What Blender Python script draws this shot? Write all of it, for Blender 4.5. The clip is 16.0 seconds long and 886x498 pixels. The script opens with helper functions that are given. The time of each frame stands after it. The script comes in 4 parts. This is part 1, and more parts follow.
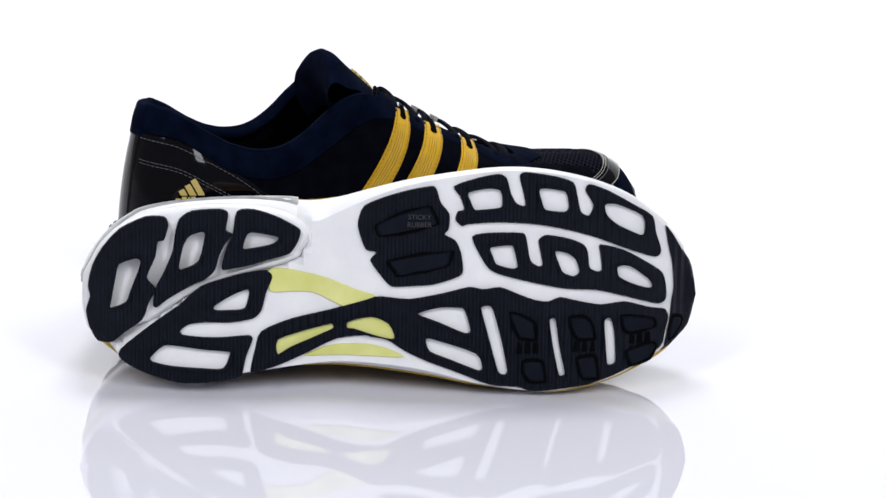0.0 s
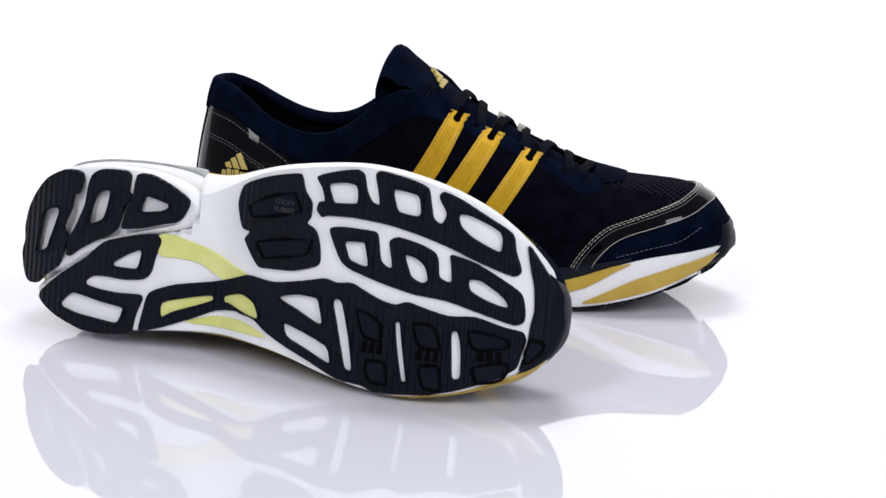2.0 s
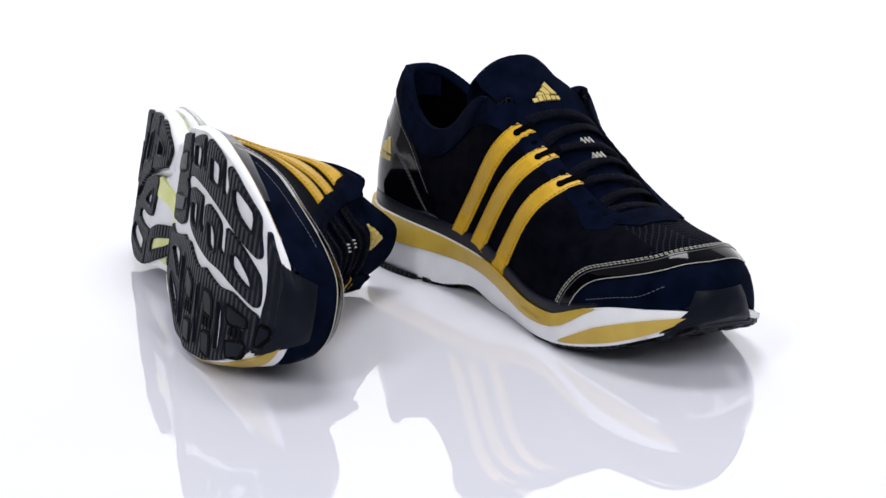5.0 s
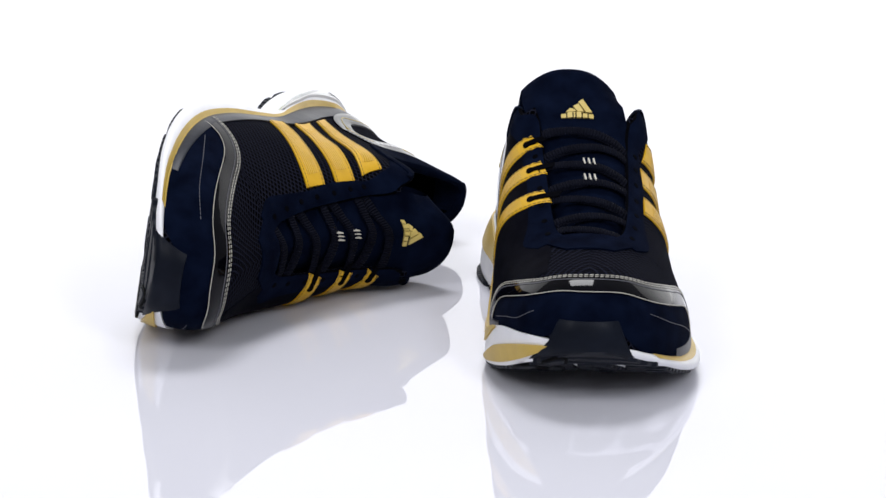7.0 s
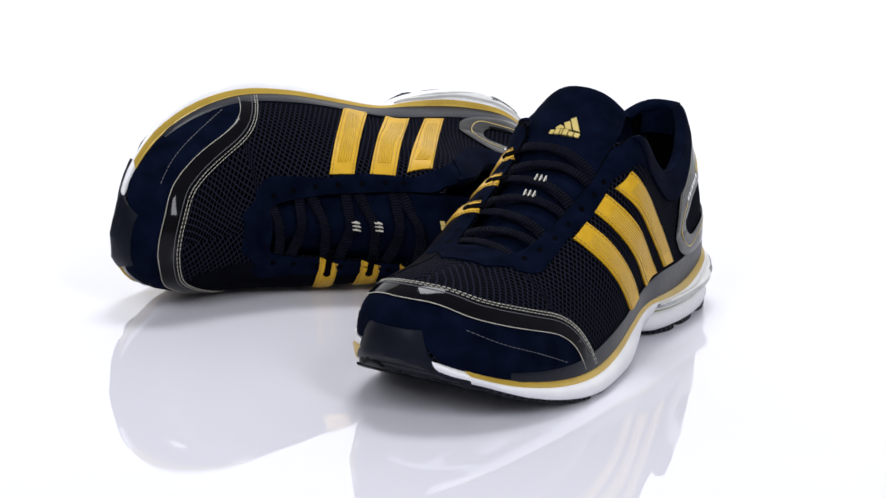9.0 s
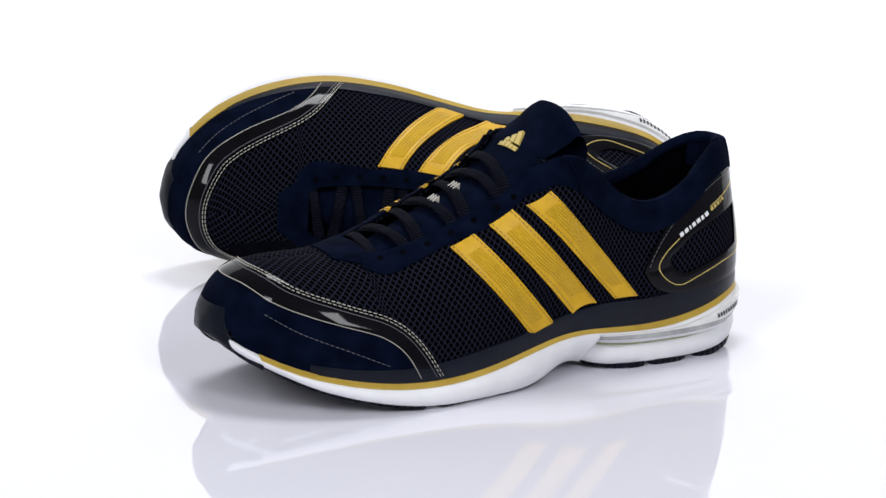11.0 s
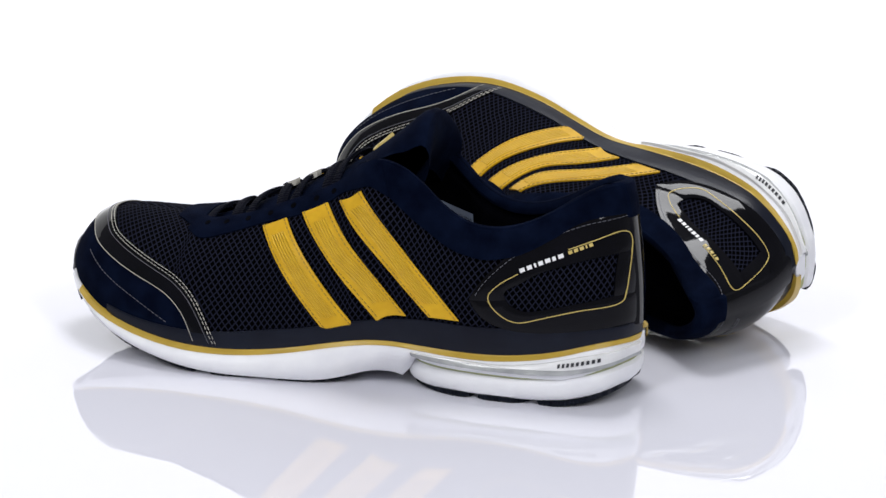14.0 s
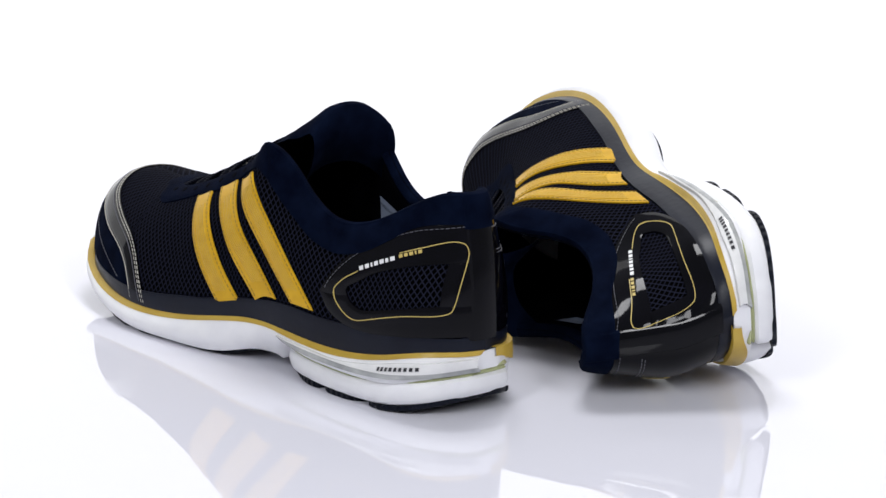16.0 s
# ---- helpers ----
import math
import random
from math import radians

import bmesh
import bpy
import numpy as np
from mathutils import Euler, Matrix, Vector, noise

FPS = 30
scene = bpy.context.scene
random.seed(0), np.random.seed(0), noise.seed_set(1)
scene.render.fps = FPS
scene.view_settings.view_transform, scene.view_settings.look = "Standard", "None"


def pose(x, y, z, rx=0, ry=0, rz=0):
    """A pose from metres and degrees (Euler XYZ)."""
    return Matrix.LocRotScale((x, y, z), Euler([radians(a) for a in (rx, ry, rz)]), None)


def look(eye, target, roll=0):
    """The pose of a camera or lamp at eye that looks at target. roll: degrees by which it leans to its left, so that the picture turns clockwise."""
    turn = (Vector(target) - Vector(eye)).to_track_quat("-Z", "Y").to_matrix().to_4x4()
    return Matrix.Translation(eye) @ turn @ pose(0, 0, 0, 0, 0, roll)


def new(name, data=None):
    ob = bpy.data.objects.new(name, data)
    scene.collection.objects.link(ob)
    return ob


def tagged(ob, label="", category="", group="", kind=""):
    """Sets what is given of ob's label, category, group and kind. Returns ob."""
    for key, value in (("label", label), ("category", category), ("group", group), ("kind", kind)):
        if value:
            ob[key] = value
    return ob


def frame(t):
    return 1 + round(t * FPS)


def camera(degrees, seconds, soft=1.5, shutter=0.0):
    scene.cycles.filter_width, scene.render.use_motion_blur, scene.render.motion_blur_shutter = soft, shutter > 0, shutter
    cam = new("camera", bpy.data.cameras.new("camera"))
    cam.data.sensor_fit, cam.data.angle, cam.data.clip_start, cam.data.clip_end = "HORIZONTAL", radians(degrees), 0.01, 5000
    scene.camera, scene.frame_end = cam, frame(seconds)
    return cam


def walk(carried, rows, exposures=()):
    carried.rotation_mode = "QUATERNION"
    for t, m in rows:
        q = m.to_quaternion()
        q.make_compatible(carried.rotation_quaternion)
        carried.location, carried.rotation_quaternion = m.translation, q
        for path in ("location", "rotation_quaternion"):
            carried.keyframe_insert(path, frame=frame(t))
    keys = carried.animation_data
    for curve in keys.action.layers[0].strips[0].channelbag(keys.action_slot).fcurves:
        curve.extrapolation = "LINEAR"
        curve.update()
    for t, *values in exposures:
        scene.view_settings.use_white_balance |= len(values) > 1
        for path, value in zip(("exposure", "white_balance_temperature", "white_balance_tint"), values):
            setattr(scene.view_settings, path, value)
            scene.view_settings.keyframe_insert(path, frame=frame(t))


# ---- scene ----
# ---- camera: it stands still, the pair of shoes turns before it ----
EYE = Vector((0.0, -1.4025, 0.4172))
PITCH, YAW = radians(15.151), radians(0.460)
AHEAD = Vector((math.sin(YAW) * math.cos(PITCH), math.cos(YAW) * math.cos(PITCH), -math.sin(PITCH)))
cam = camera(17.95, 16.0, soft=1.5)
walk(cam, [(0.0, look(EYE, EYE + AHEAD, 2.143)), (16.0, look(EYE, EYE + AHEAD, 2.143))])
TURN, SLOWS = -15.791, 0.00808          # degrees per second of the turning pair, clockwise from above, and how it slows


# ---- light: a white photo tent with a self-glowing back wall and a softbox overhead ----
world = bpy.data.worlds.new("studio")
scene.world = world
world.use_nodes = True
world.node_tree.nodes["Background"].inputs[0].default_value = (0.92, 0.94, 1.0, 1)
world.node_tree.nodes["Background"].inputs[1].default_value = 0.32


def softbox(name, eye, target, sx, sy, watts, colour=(1, 1, 1)):
    data = bpy.data.lights.new(name, "AREA")
    data.shape, data.size, data.size_y, data.energy, data.color = "RECTANGLE", sx, sy, watts, colour
    ob = new(name, data)
    ob.matrix_world = look(eye, target)
    return ob


softbox("softbox_overhead", (0.0, 0.35, 1.45), (0, 0, 0), 0.55, 0.4, 11.5, (0.965, 0.972, 1.0))
softbox("softbox_left", (-1.0, -1.75, 1.6), (0, 0, 0.05), 0.4, 1.0, 20.5, (0.955, 0.965, 1.0))
softbox("softbox_right", (1.0, -1.75, 1.6), (0, 0, 0.05), 0.4, 1.0, 20.5, (0.955, 0.965, 1.0))
scene.view_settings.exposure = 0.0


# ---- materials ----
def material(name, base, rough, **more):
    m = bpy.data.materials.new(name)
    m.use_nodes = True
    b = m.node_tree.nodes["Principled BSDF"]
    b.inputs["Base Color"].default_value = (*base, 1)
    b.inputs["Roughness"].default_value = rough
    for key, value in more.items():
        b.inputs[key.replace("_", " ")].default_value = value
    return m


def node(m, kind, **values):
    n = m.node_tree.nodes.new(kind)
    for key, value in values.items():
        n.inputs[key].default_value = value
    return n


def link(m, a, out, b, inp):
    m.node_tree.links.new(a.outputs[out], b.inputs[inp])


def math_node(m, op, a, b=None):
    n = m.node_tree.nodes.new("ShaderNodeMath")
    n.operation = op
    for i, v in enumerate((a, b)):
        if v is None:
            continue
        if isinstance(v, (int, float)):
            n.inputs[i].default_value = v
        else:
            m.node_tree.links.new(v, n.inputs[i])
    return n.outputs[0]


def mottle(m, scale, low, high, bump_scale, bump, detail=4.0, rough=None):
    """Colour that varies between low and high at one size, fine relief and gloss at another."""
    b = m.node_tree.nodes["Principled BSDF"]
    co = m.node_tree.nodes.new("ShaderNodeTexCoord")
    n1 = node(m, "ShaderNodeTexNoise", Scale=scale, Detail=detail)
    link(m, co, "Object", n1, "Vector")
    ramp = m.node_tree.nodes.new("ShaderNodeValToRGB")
    ramp.color_ramp.elements[0].position, ramp.color_ramp.elements[1].position = 0.3, 0.7
    ramp.color_ramp.elements[0].color, ramp.color_ramp.elements[1].color = (*low, 1), (*high, 1)
    link(m, n1, "Fac", ramp, "Fac")
    link(m, ramp, "Color", b, "Base Color")
    n2 = node(m, "ShaderNodeTexNoise", Scale=bump_scale, Detail=3.0)
    link(m, co, "Object", n2, "Vector")
    bp = node(m, "ShaderNodeBump", Strength=bump, Distance=0.0006)
    link(m, n2, "Fac", bp, "Height")
    link(m, bp, "Normal", b, "Normal")
    if rough:
        r = m.node_tree.nodes.new("ShaderNodeMapRange")
        r.inputs["To Min"].default_value, r.inputs["To Max"].default_value = rough
        link(m, n1, "Fac", r, "Value")
        link(m, r, "Result", b, "Roughness")
    return m


def open_mesh(name, thread, hole, cell):
    """Air mesh: rows of small diamond holes in a net of threads, along the surface's own lengths."""
    m = material(name, thread, 0.75)
    b = m.node_tree.nodes["Principled BSDF"]
    b.inputs["Specular IOR Level"].default_value = 0.008
    co = m.node_tree.nodes.new("ShaderNodeTexCoord")
    wob = node(m, "ShaderNodeTexNoise", Scale=60.0, Detail=1.0)
    link(m, co, "Object", wob, "Vector")
    sep = m.node_tree.nodes.new("ShaderNodeSeparateXYZ")
    link(m, co, "UV", sep, "Vector")
    drift = math_node(m, "MULTIPLY", math_node(m, "SUBTRACT", wob.outputs["Fac"], 0.5), 0.5)
    u = math_node(m, "ADD", math_node(m, "DIVIDE", sep.outputs["X"], cell), drift)
    v = math_node(m, "ADD", math_node(m, "DIVIDE", sep.outputs["Y"], cell * 1.25), drift)

    def lattice(shift):
        du = math_node(m, "SUBTRACT", math_node(m, "FRACT", math_node(m, "ADD", u, shift)), 0.5)
        dv = math_node(m, "SUBTRACT", math_node(m, "FRACT", math_node(m, "ADD", v, shift)), 0.5)
        return math_node(m, "ADD", math_node(m, "ABSOLUTE", du), math_node(m, "ABSOLUTE", dv))
    d = math_node(m, "MINIMUM", lattice(0.0), lattice(0.5))
    ramp = m.node_tree.nodes.new("ShaderNodeValToRGB")
    ramp.color_ramp.elements[0].position, ramp.color_ramp.elements[1].position = 0.34, 0.42
    ramp.color_ramp.elements[0].color, ramp.color_ramp.elements[1].color = (*hole, 1), (*thread, 1)
    m.node_tree.links.new(d, ramp.inputs["Fac"])
    link(m, ramp, "Color", b, "Base Color")
    bp = node(m, "ShaderNodeBump", Strength=0.9, Distance=0.0009)
    m.node_tree.links.new(math_node(m, "MINIMUM", d, 0.42), bp.inputs["Height"])
    link(m, bp, "Normal", b, "Normal")
    return m


def ribbed(name, base, dark, rough, pitch, axis, bump=0.4, spec=0.35, deep=0.0004):
    """Fine parallel ribs across the surface's own lengths."""
    m = material(name, base, rough)
    b = m.node_tree.nodes["Principled BSDF"]
    co = m.node_tree.nodes.new("ShaderNodeTexCoord")
    sep = m.node_tree.nodes.new("ShaderNodeSeparateXYZ")
    link(m, co, "UV", sep, "Vector")
    w = math_node(m, "SINE", math_node(m, "MULTIPLY", sep.outputs[axis], 2 * math.pi / pitch))
    n1 = node(m, "ShaderNodeTexNoise", Scale=140.0, Detail=4.0)
    link(m, co, "Object", n1, "Vector")
    ramp = m.node_tree.nodes.new("ShaderNodeValToRGB")
    ramp.color_ramp.elements[0].position, ramp.color_ramp.elements[1].position = 0.25, 0.75
    ramp.color_ramp.elements[0].color, ramp.color_ramp.elements[1].color = (*dark, 1), (*base, 1)
    link(m, n1, "Fac", ramp, "Fac")
    link(m, ramp, "Color", b, "Base Color")
    b.inputs["Specular IOR Level"].default_value = spec
    bp = node(m, "ShaderNodeBump", Strength=bump, Distance=deep)
    m.node_tree.links.new(w, bp.inputs["Height"])
    link(m, bp, "Normal", b, "Normal")
    return m


MAT_MESH = open_mesh("black_air_mesh", (0.012, 0.0132, 0.0235), (0.0002, 0.0002, 0.0004), 0.0034)
MAT_NYLON = mottle(material("black_nylon", (0.01, 0.01, 0.016), 0.6, Specular_IOR_Level=0.006), 120, (0.0014, 0.0016, 0.0036), (0.0034, 0.0037, 0.007), 900, 0.25)
MAT_SUEDE = mottle(material("navy_suede", (0.01, 0.017, 0.05), 0.95, Specular_IOR_Level=0.02), 90, (0.0009, 0.002, 0.0075), (0.0028, 0.0056, 0.017), 2500, 0.35)
MAT_PATENT = mottle(material("black_patent", (0.006, 0.006, 0.009), 0.06, IOR=1.34, Specular_IOR_Level=0.32), 60, (0.0008, 0.0008, 0.0018), (0.002, 0.002, 0.004), 70, 0.14)
MAT_RAND = mottle(material("navy_foil", (0.015, 0.02, 0.04), 0.3, Specular_IOR_Level=0.22), 50, (0.002, 0.003, 0.009), (0.0045, 0.007, 0.016), 220, 0.2, rough=(0.28, 0.45))
MAT_GOLD = mottle(material("gold_stripe", (0.66, 0.4, 0.02), 0.45, Specular_IOR_Level=0.3), 120, (0.55, 0.31, 0.007), (0.66, 0.385, 0.012), 900, 0.15)
MAT_GOLD_RIB = ribbed("gold_rib", (0.66, 0.39, 0.013), (0.56, 0.32, 0.008), 0.42, 0.0014, "Y", 0.7, 0.3)
MAT_GOLD_EDGE = mottle(material("gold_foam", (0.6, 0.4, 0.06), 0.4), 70, (0.44, 0.29, 0.035), (0.53, 0.36, 0.055), 500, 0.1)
MAT_WHITE = mottle(material("white_foam", (0.8, 0.8, 0.82), 0.5), 60, (0.76, 0.76, 0.79), (0.84, 0.84, 0.85), 700, 0.12)
MAT_RUBBER = ribbed("black_rubber", (0.0062, 0.0085, 0.0165), (0.0032, 0.0045, 0.009), 0.5, 0.0037, "X", 0.8, 0.13, 0.001)
MAT_PAD = mottle(material("smooth_black_rubber", (0.014, 0.015, 0.019), 0.42, Specular_IOR_Level=0.08), 60, (0.0036, 0.005, 0.0095), (0.0062, 0.0085, 0.0155), 600, 0.1)
# blacker than the tread: shade of the grooves put into the colour
MAT_GROOVE_SHADE = material("rubber_groove_shade", (0.0006, 0.0006, 0.001), 0.6, Specular_IOR_Level=0.05)
MAT_YELLOW = mottle(material("lime_plastic", (0.68, 0.68, 0.22), 0.3), 40, (0.62, 0.63, 0.18), (0.74, 0.74, 0.3), 200, 0.1)
MAT_GEL = mottle(material("clear_gel", (0.75, 0.78, 0.5), 0.15, Transmission_Weight=0.25, IOR=1.4), 40, (0.5, 0.53, 0.27), (0.62, 0.65, 0.38), 90, 0.1)
MAT_SILVER = mottle(material("clear_film", (0.5, 0.5, 0.47), 0.15), 120, (0.3, 0.31, 0.31), (0.46, 0.47, 0.46), 200, 0.1)
MAT_WEDGE = mottle(material("white_film", (0.78, 0.78, 0.78), 0.2), 120, (0.7, 0.7, 0.7), (0.8, 0.8, 0.79), 200, 0.1)
MAT_LINING = mottle(material("black_lining", (0.006, 0.007, 0.012), 0.9, Specular_IOR_Level=0.02), 80, (0.0006, 0.0006, 0.0012), (0.0018, 0.002, 0.0038), 1500, 0.4)
MAT_LACE = ribbed("navy_lace", (0.0042, 0.005, 0.011), (0.002, 0.0024, 0.006), 0.85, 0.0016, "Y", 0.8, 0.05)
MAT_THREAD = material("pale_thread", (0.5, 0.48, 0.42), 0.6)
MAT_DIM = material("grey_thread", (0.10, 0.10, 0.12), 0.6)
MAT_GOLDTHREAD = material("gold_thread", (0.55, 0.42, 0.12), 0.45)
MAT_SEWN = material("brown_gold_thread", (0.3, 0.19, 0.02), 0.6)
MAT_PRINT = material("white_print", (0.8, 0.8, 0.8), 0.35)
MAT_LABEL = mottle(material("grey_label", (0.25, 0.3, 0.42), 0.7), 60, (0.22, 0.27, 0.38), (0.29, 0.34, 0.46), 900, 0.1)
MAT_GREY = material("worn_rubber", (0.03, 0.031, 0.037), 0.5)
MAT_INK = material("black_ink", (0.02, 0.02, 0.025), 0.4)
MAT_FLOOR = mottle(material("white_acrylic", (0.8, 0.8, 0.83), 0.02, IOR=1.56), 3, (0.70, 0.698, 0.765), (0.715, 0.713, 0.777), 5, 0.0)

# the backdrop's brightness is put into its material as emission
MAT_BACK_GLOW = bpy.data.materials.new("glowing_white_backing")
MAT_BACK_GLOW.use_nodes = True
pb = MAT_BACK_GLOW.node_tree.nodes["Principled BSDF"]
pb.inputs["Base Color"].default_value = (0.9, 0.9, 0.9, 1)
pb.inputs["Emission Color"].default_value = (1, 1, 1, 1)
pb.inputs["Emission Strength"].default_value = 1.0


# ---- mesh helpers ----
def mesh_object(name, verts, faces, mat, parent=None, label="", uvs=None, smooth=True):
    me = bpy.data.meshes.new(name)
    me.from_pydata([tuple(v) for v in verts], [], faces)
    if uvs is not None:
        layer = me.uv_layers.new(name="lengths")
        idx = np.empty(len(me.loops), dtype=np.int32)
        me.loops.foreach_get("vertex_index", idx)
        layer.data.foreach_set("uv", np.asarray(uvs, dtype=np.float32)[idx].ravel())
    bm = bmesh.new()
    bm.from_mesh(me)
    bmesh.ops.recalc_face_normals(bm, faces=bm.faces)
    for f in bm.faces:
        f.smooth = smooth
    if smooth:
        for e in bm.edges:
            if len(e.link_faces) == 2 and e.calc_face_angle(0) > 0.7:
                e.smooth = False
    bm.to_mesh(me)
    bm.free()
    me.materials.append(mat)
    ob = new(name, me)
    if parent:
        ob.parent = parent
    if label:
        tagged(ob, label)
    return ob


def curve_through(pts, n):
    """n points on a smooth open curve through pts."""
    p = np.asarray(pts, float)
    if len(p) == 2:
        s = np.linspace(0, 1, n)[:, None]
        return p[0] * (1 - s) + p[1] * s
    ext = np.vstack([2 * p[0] - p[1], p, 2 * p[-1] - p[-2]])
    seg = np.sqrt((np.diff(p, axis=0) ** 2).sum(1))
    knots = np.concatenate([[0], np.cumsum(seg)])
    out = []
    for s in np.linspace(0, knots[-1], n):
        i = min(max(np.searchsorted(knots, s) - 1, 0), len(p) - 2)
        f = (s - knots[i]) / max(seg[i], 1e-9)
        a, b, c, d = ext[i:i + 4]
        out.append(0.5 * (2 * b + (c - a) * f + (2 * a - 5 * b + 4 * c - d) * f * f + (3 * b - a - 3 * c + d) * f ** 3))
    return np.array(out)


def loop_through(pts, k=3, round_=0.75):
    """A closed, rounded loop through pts with k steps a side."""
    p = np.asarray(pts, float)
    n = len(p)
    out = []
    for i in range(n):
        b, c = p[i], p[(i + 1) % n]
        tb, tc = (c - p[i - 1]) * 0.5 * round_, (p[(i + 2) % n] - b) * 0.5 * round_
        lim = np.linalg.norm(c - b)
        tb = tb * min(1, 1.2 * lim / (np.linalg.norm(tb) + 1e-9))
        tc = tc * min(1, 1.2 * lim / (np.linalg.norm(tc) + 1e-9))
        for j in range(k):
            f = j / k
            out.append((1 + 2 * f) * (1 - f) ** 2 * b + f * (1 - f) ** 2 * tb + f * f * (3 - 2 * f) * c + f * f * (f - 1) * tc)
    return np.array(out)


def smooth_table(keys):
    """A smooth function through (y, value) keys."""
    ks = [float(k[0]) for k in keys]
    vs = [float(k[1]) for k in keys]
    slopes = [float(g) for g in np.gradient(np.array(vs), np.array(ks))]
    kept = {}

    def f(y):
        y = min(max(float(y), ks[0]), ks[-1])
        if y in kept:
            return kept[y]
        i = min(max(sum(k < y for k in ks) - 1, 0), len(ks) - 2)
        h = ks[i + 1] - ks[i]
        s = (y - ks[i]) / h
        v = ((1 + 2 * s) * (1 - s) ** 2 * vs[i] + s * (1 - s) ** 2 * h * slopes[i]
             + s * s * (3 - 2 * s) * vs[i + 1] + s * s * (s - 1) * h * slopes[i + 1])
        kept[y] = v
        return v
    return f


def word_mesh(body, size):
    """Points and faces of a word in the built-in font, flat, centred on its middle."""
    data = bpy.data.curves.new("word", "FONT")
    data.body, data.size, data.align_x, data.align_y = body, size, "CENTER", "CENTER"
    ob = bpy.data.objects.new("word", data)
    scene.collection.objects.link(ob)
    bpy.context.view_layer.update()
    me = bpy.data.meshes.new_from_object(ob)
    pts = [(v.co.x, v.co.y) for v in me.vertices]
    faces = [tuple(p.vertices) for p in me.polygons]
    bpy.data.objects.remove(ob)
    bpy.data.curves.remove(data)
    bpy.data.meshes.remove(me)
    return pts, faces


# ---- the shoe's shape, in millimetres: l to the outer side, y from heel to toe, z up ----
W_OUT = smooth_table([(0, 30), (30, 34.5), (54, 38.5), (82, 42), (100, 44), (124, 46), (146, 50), (180, 56), (210, 58), (235, 54.5), (258, 47), (275, 37), (285, 28), (291, 20), (295, 11), (297, 0)])
W_IN = smooth_table([(0, 27), (30, 29), (60, 30), (100, 31), (130, 33), (160, 36), (190, 39), (220, 40.5), (245, 38.5), (265, 33.5), (280, 27), (289, 19), (294.5, 10.5), (297, 0)])
Z_OUT = smooth_table([(0, 31), (10, 31), (22, 29), (36, 25.5), (50, 23), (75, 21.5), (102, 23), (116, 23.5), (130, 22.5), (156, 17.5), (183, 13.5), (209, 12.5), (236, 14.5), (250, 17), (263, 20), (277, 25), (291, 32), (297, 36)])
Z_IN = smooth_table([(0, 31), (20, 30), (50, 29), (100, 29), (140, 27), (168, 21), (190, 16.5), (208, 16.5), (222, 20), (240, 27), (254, 31), (272, 34), (288, 36), (297, 36)])
Z_TOP = smooth_table([(0, 126), (50, 121), (90, 122), (110, 130), (122, 133), (131, 126), (138, 115), (145, 107), (157, 98), (170, 91), (184, 84), (205, 74), (219, 69), (233, 66), (254, 65), (266, 64.5), (277, 62), (286, 56.5), (291.5, 49.5), (295, 43), (297, 36)])
POWER_OUT = smooth_table([(0, 2.2), (80, 2.3), (100, 2.9), (123, 3.6), (145, 2.5), (165, 2.1), (184, 1.7), (205, 1.75), (230, 2.1), (297, 2.4)])
POWER_IN = smooth_table([(0, 2.2), (80, 2.5), (105, 3.6), (125, 4.6), (160, 4.8), (190, 4.6), (212, 3.4), (235, 2.6), (297, 2.4)])
MIDDLE = smooth_table([(0, 1), (60, 3), (120, 6), (165, 7), (210, 6), (250, 3), (297, 0)])
BACK = smooth_table([(0, 2), (30, 2.5), (47, 3), (70, 5.5), (87, 8.5), (98, 10.5), (106, 13), (126, 16)])
COLLAR = smooth_table([(0, 104), (12, 104), (20, 103), (29, 99), (42, 91), (55, 84.5), (69, 81.5), (82, 83.5), (93, 90), (104, 100), (113, 106.5), (123, 109.5), (134, 107)])
ROUND_HEEL = 36.0
HALF = math.pi / 2


def z_foot(y, outer):
    return Z_OUT(y) if outer else Z_IN(y)


def skin(y, phi):
    return np.array(skin3(y, phi))


def skin3(y, phi):
    """The upper's surface: phi 0 at the outer edge, HALF on the ridge, 2 HALF at the inner edge."""
    outer = phi <= HALF
    c, s = abs(math.cos(phi)), math.sin(phi)
    p = POWER_OUT(y) if outer else POWER_IN(y)
    # the two sides start at different heights; blend them over the ridge
    zf, zt = z_foot(y, outer), Z_TOP(y)
    z = zf + (zt - zf) * max(s, 0.0) ** (2 / p)
    w = (W_OUT(y) - MIDDLE(y) * taper(y)) if outer else (W_IN(y) + MIDDLE(y) * taper(y))
    l = MIDDLE(y) * taper(y) + (1 if outer else -1) * w * c ** (2 / 2.1)
    if y < 120:
        l = MIDDLE(y) + (l - MIDDLE(y)) * (1 - (0.12 if outer else 0.16) * ease((z - 55) / 48) * ease((120 - y) / 40))
    if y < ROUND_HEEL + 10:
        back = BACK(z)
        f = min(max((y - back) / ROUND_HEEL - 0.012, 0.0), 1.0)
        l = 2.5 + (l - 2.5) * (1 - (1 - f) ** 2.2) ** (1 / 2.2)
    return (l, y, z)


def taper(y):
    return min(1.0, max(0.0, (297 - y) / 25))


def phi_at(y, z, outer):
    zf, zt = z_foot(y, outer), Z_TOP(y)
    s = min(max((z - zf) / (zt - zf), 0.0), 1.0) ** ((POWER_OUT(y) if outer else POWER_IN(y)) / 2)
    a = math.asin(s)
    return a if outer else math.pi - a


def phi_half(y, half, outer):
    """phi where the surface is half a width from the middle."""
    w = (W_OUT(y) - MIDDLE(y)) if outer else (W_IN(y) + MIDDLE(y))
    a = math.acos(min(1.0, (half / w)) ** 1.05)
    return a if outer else math.pi - a


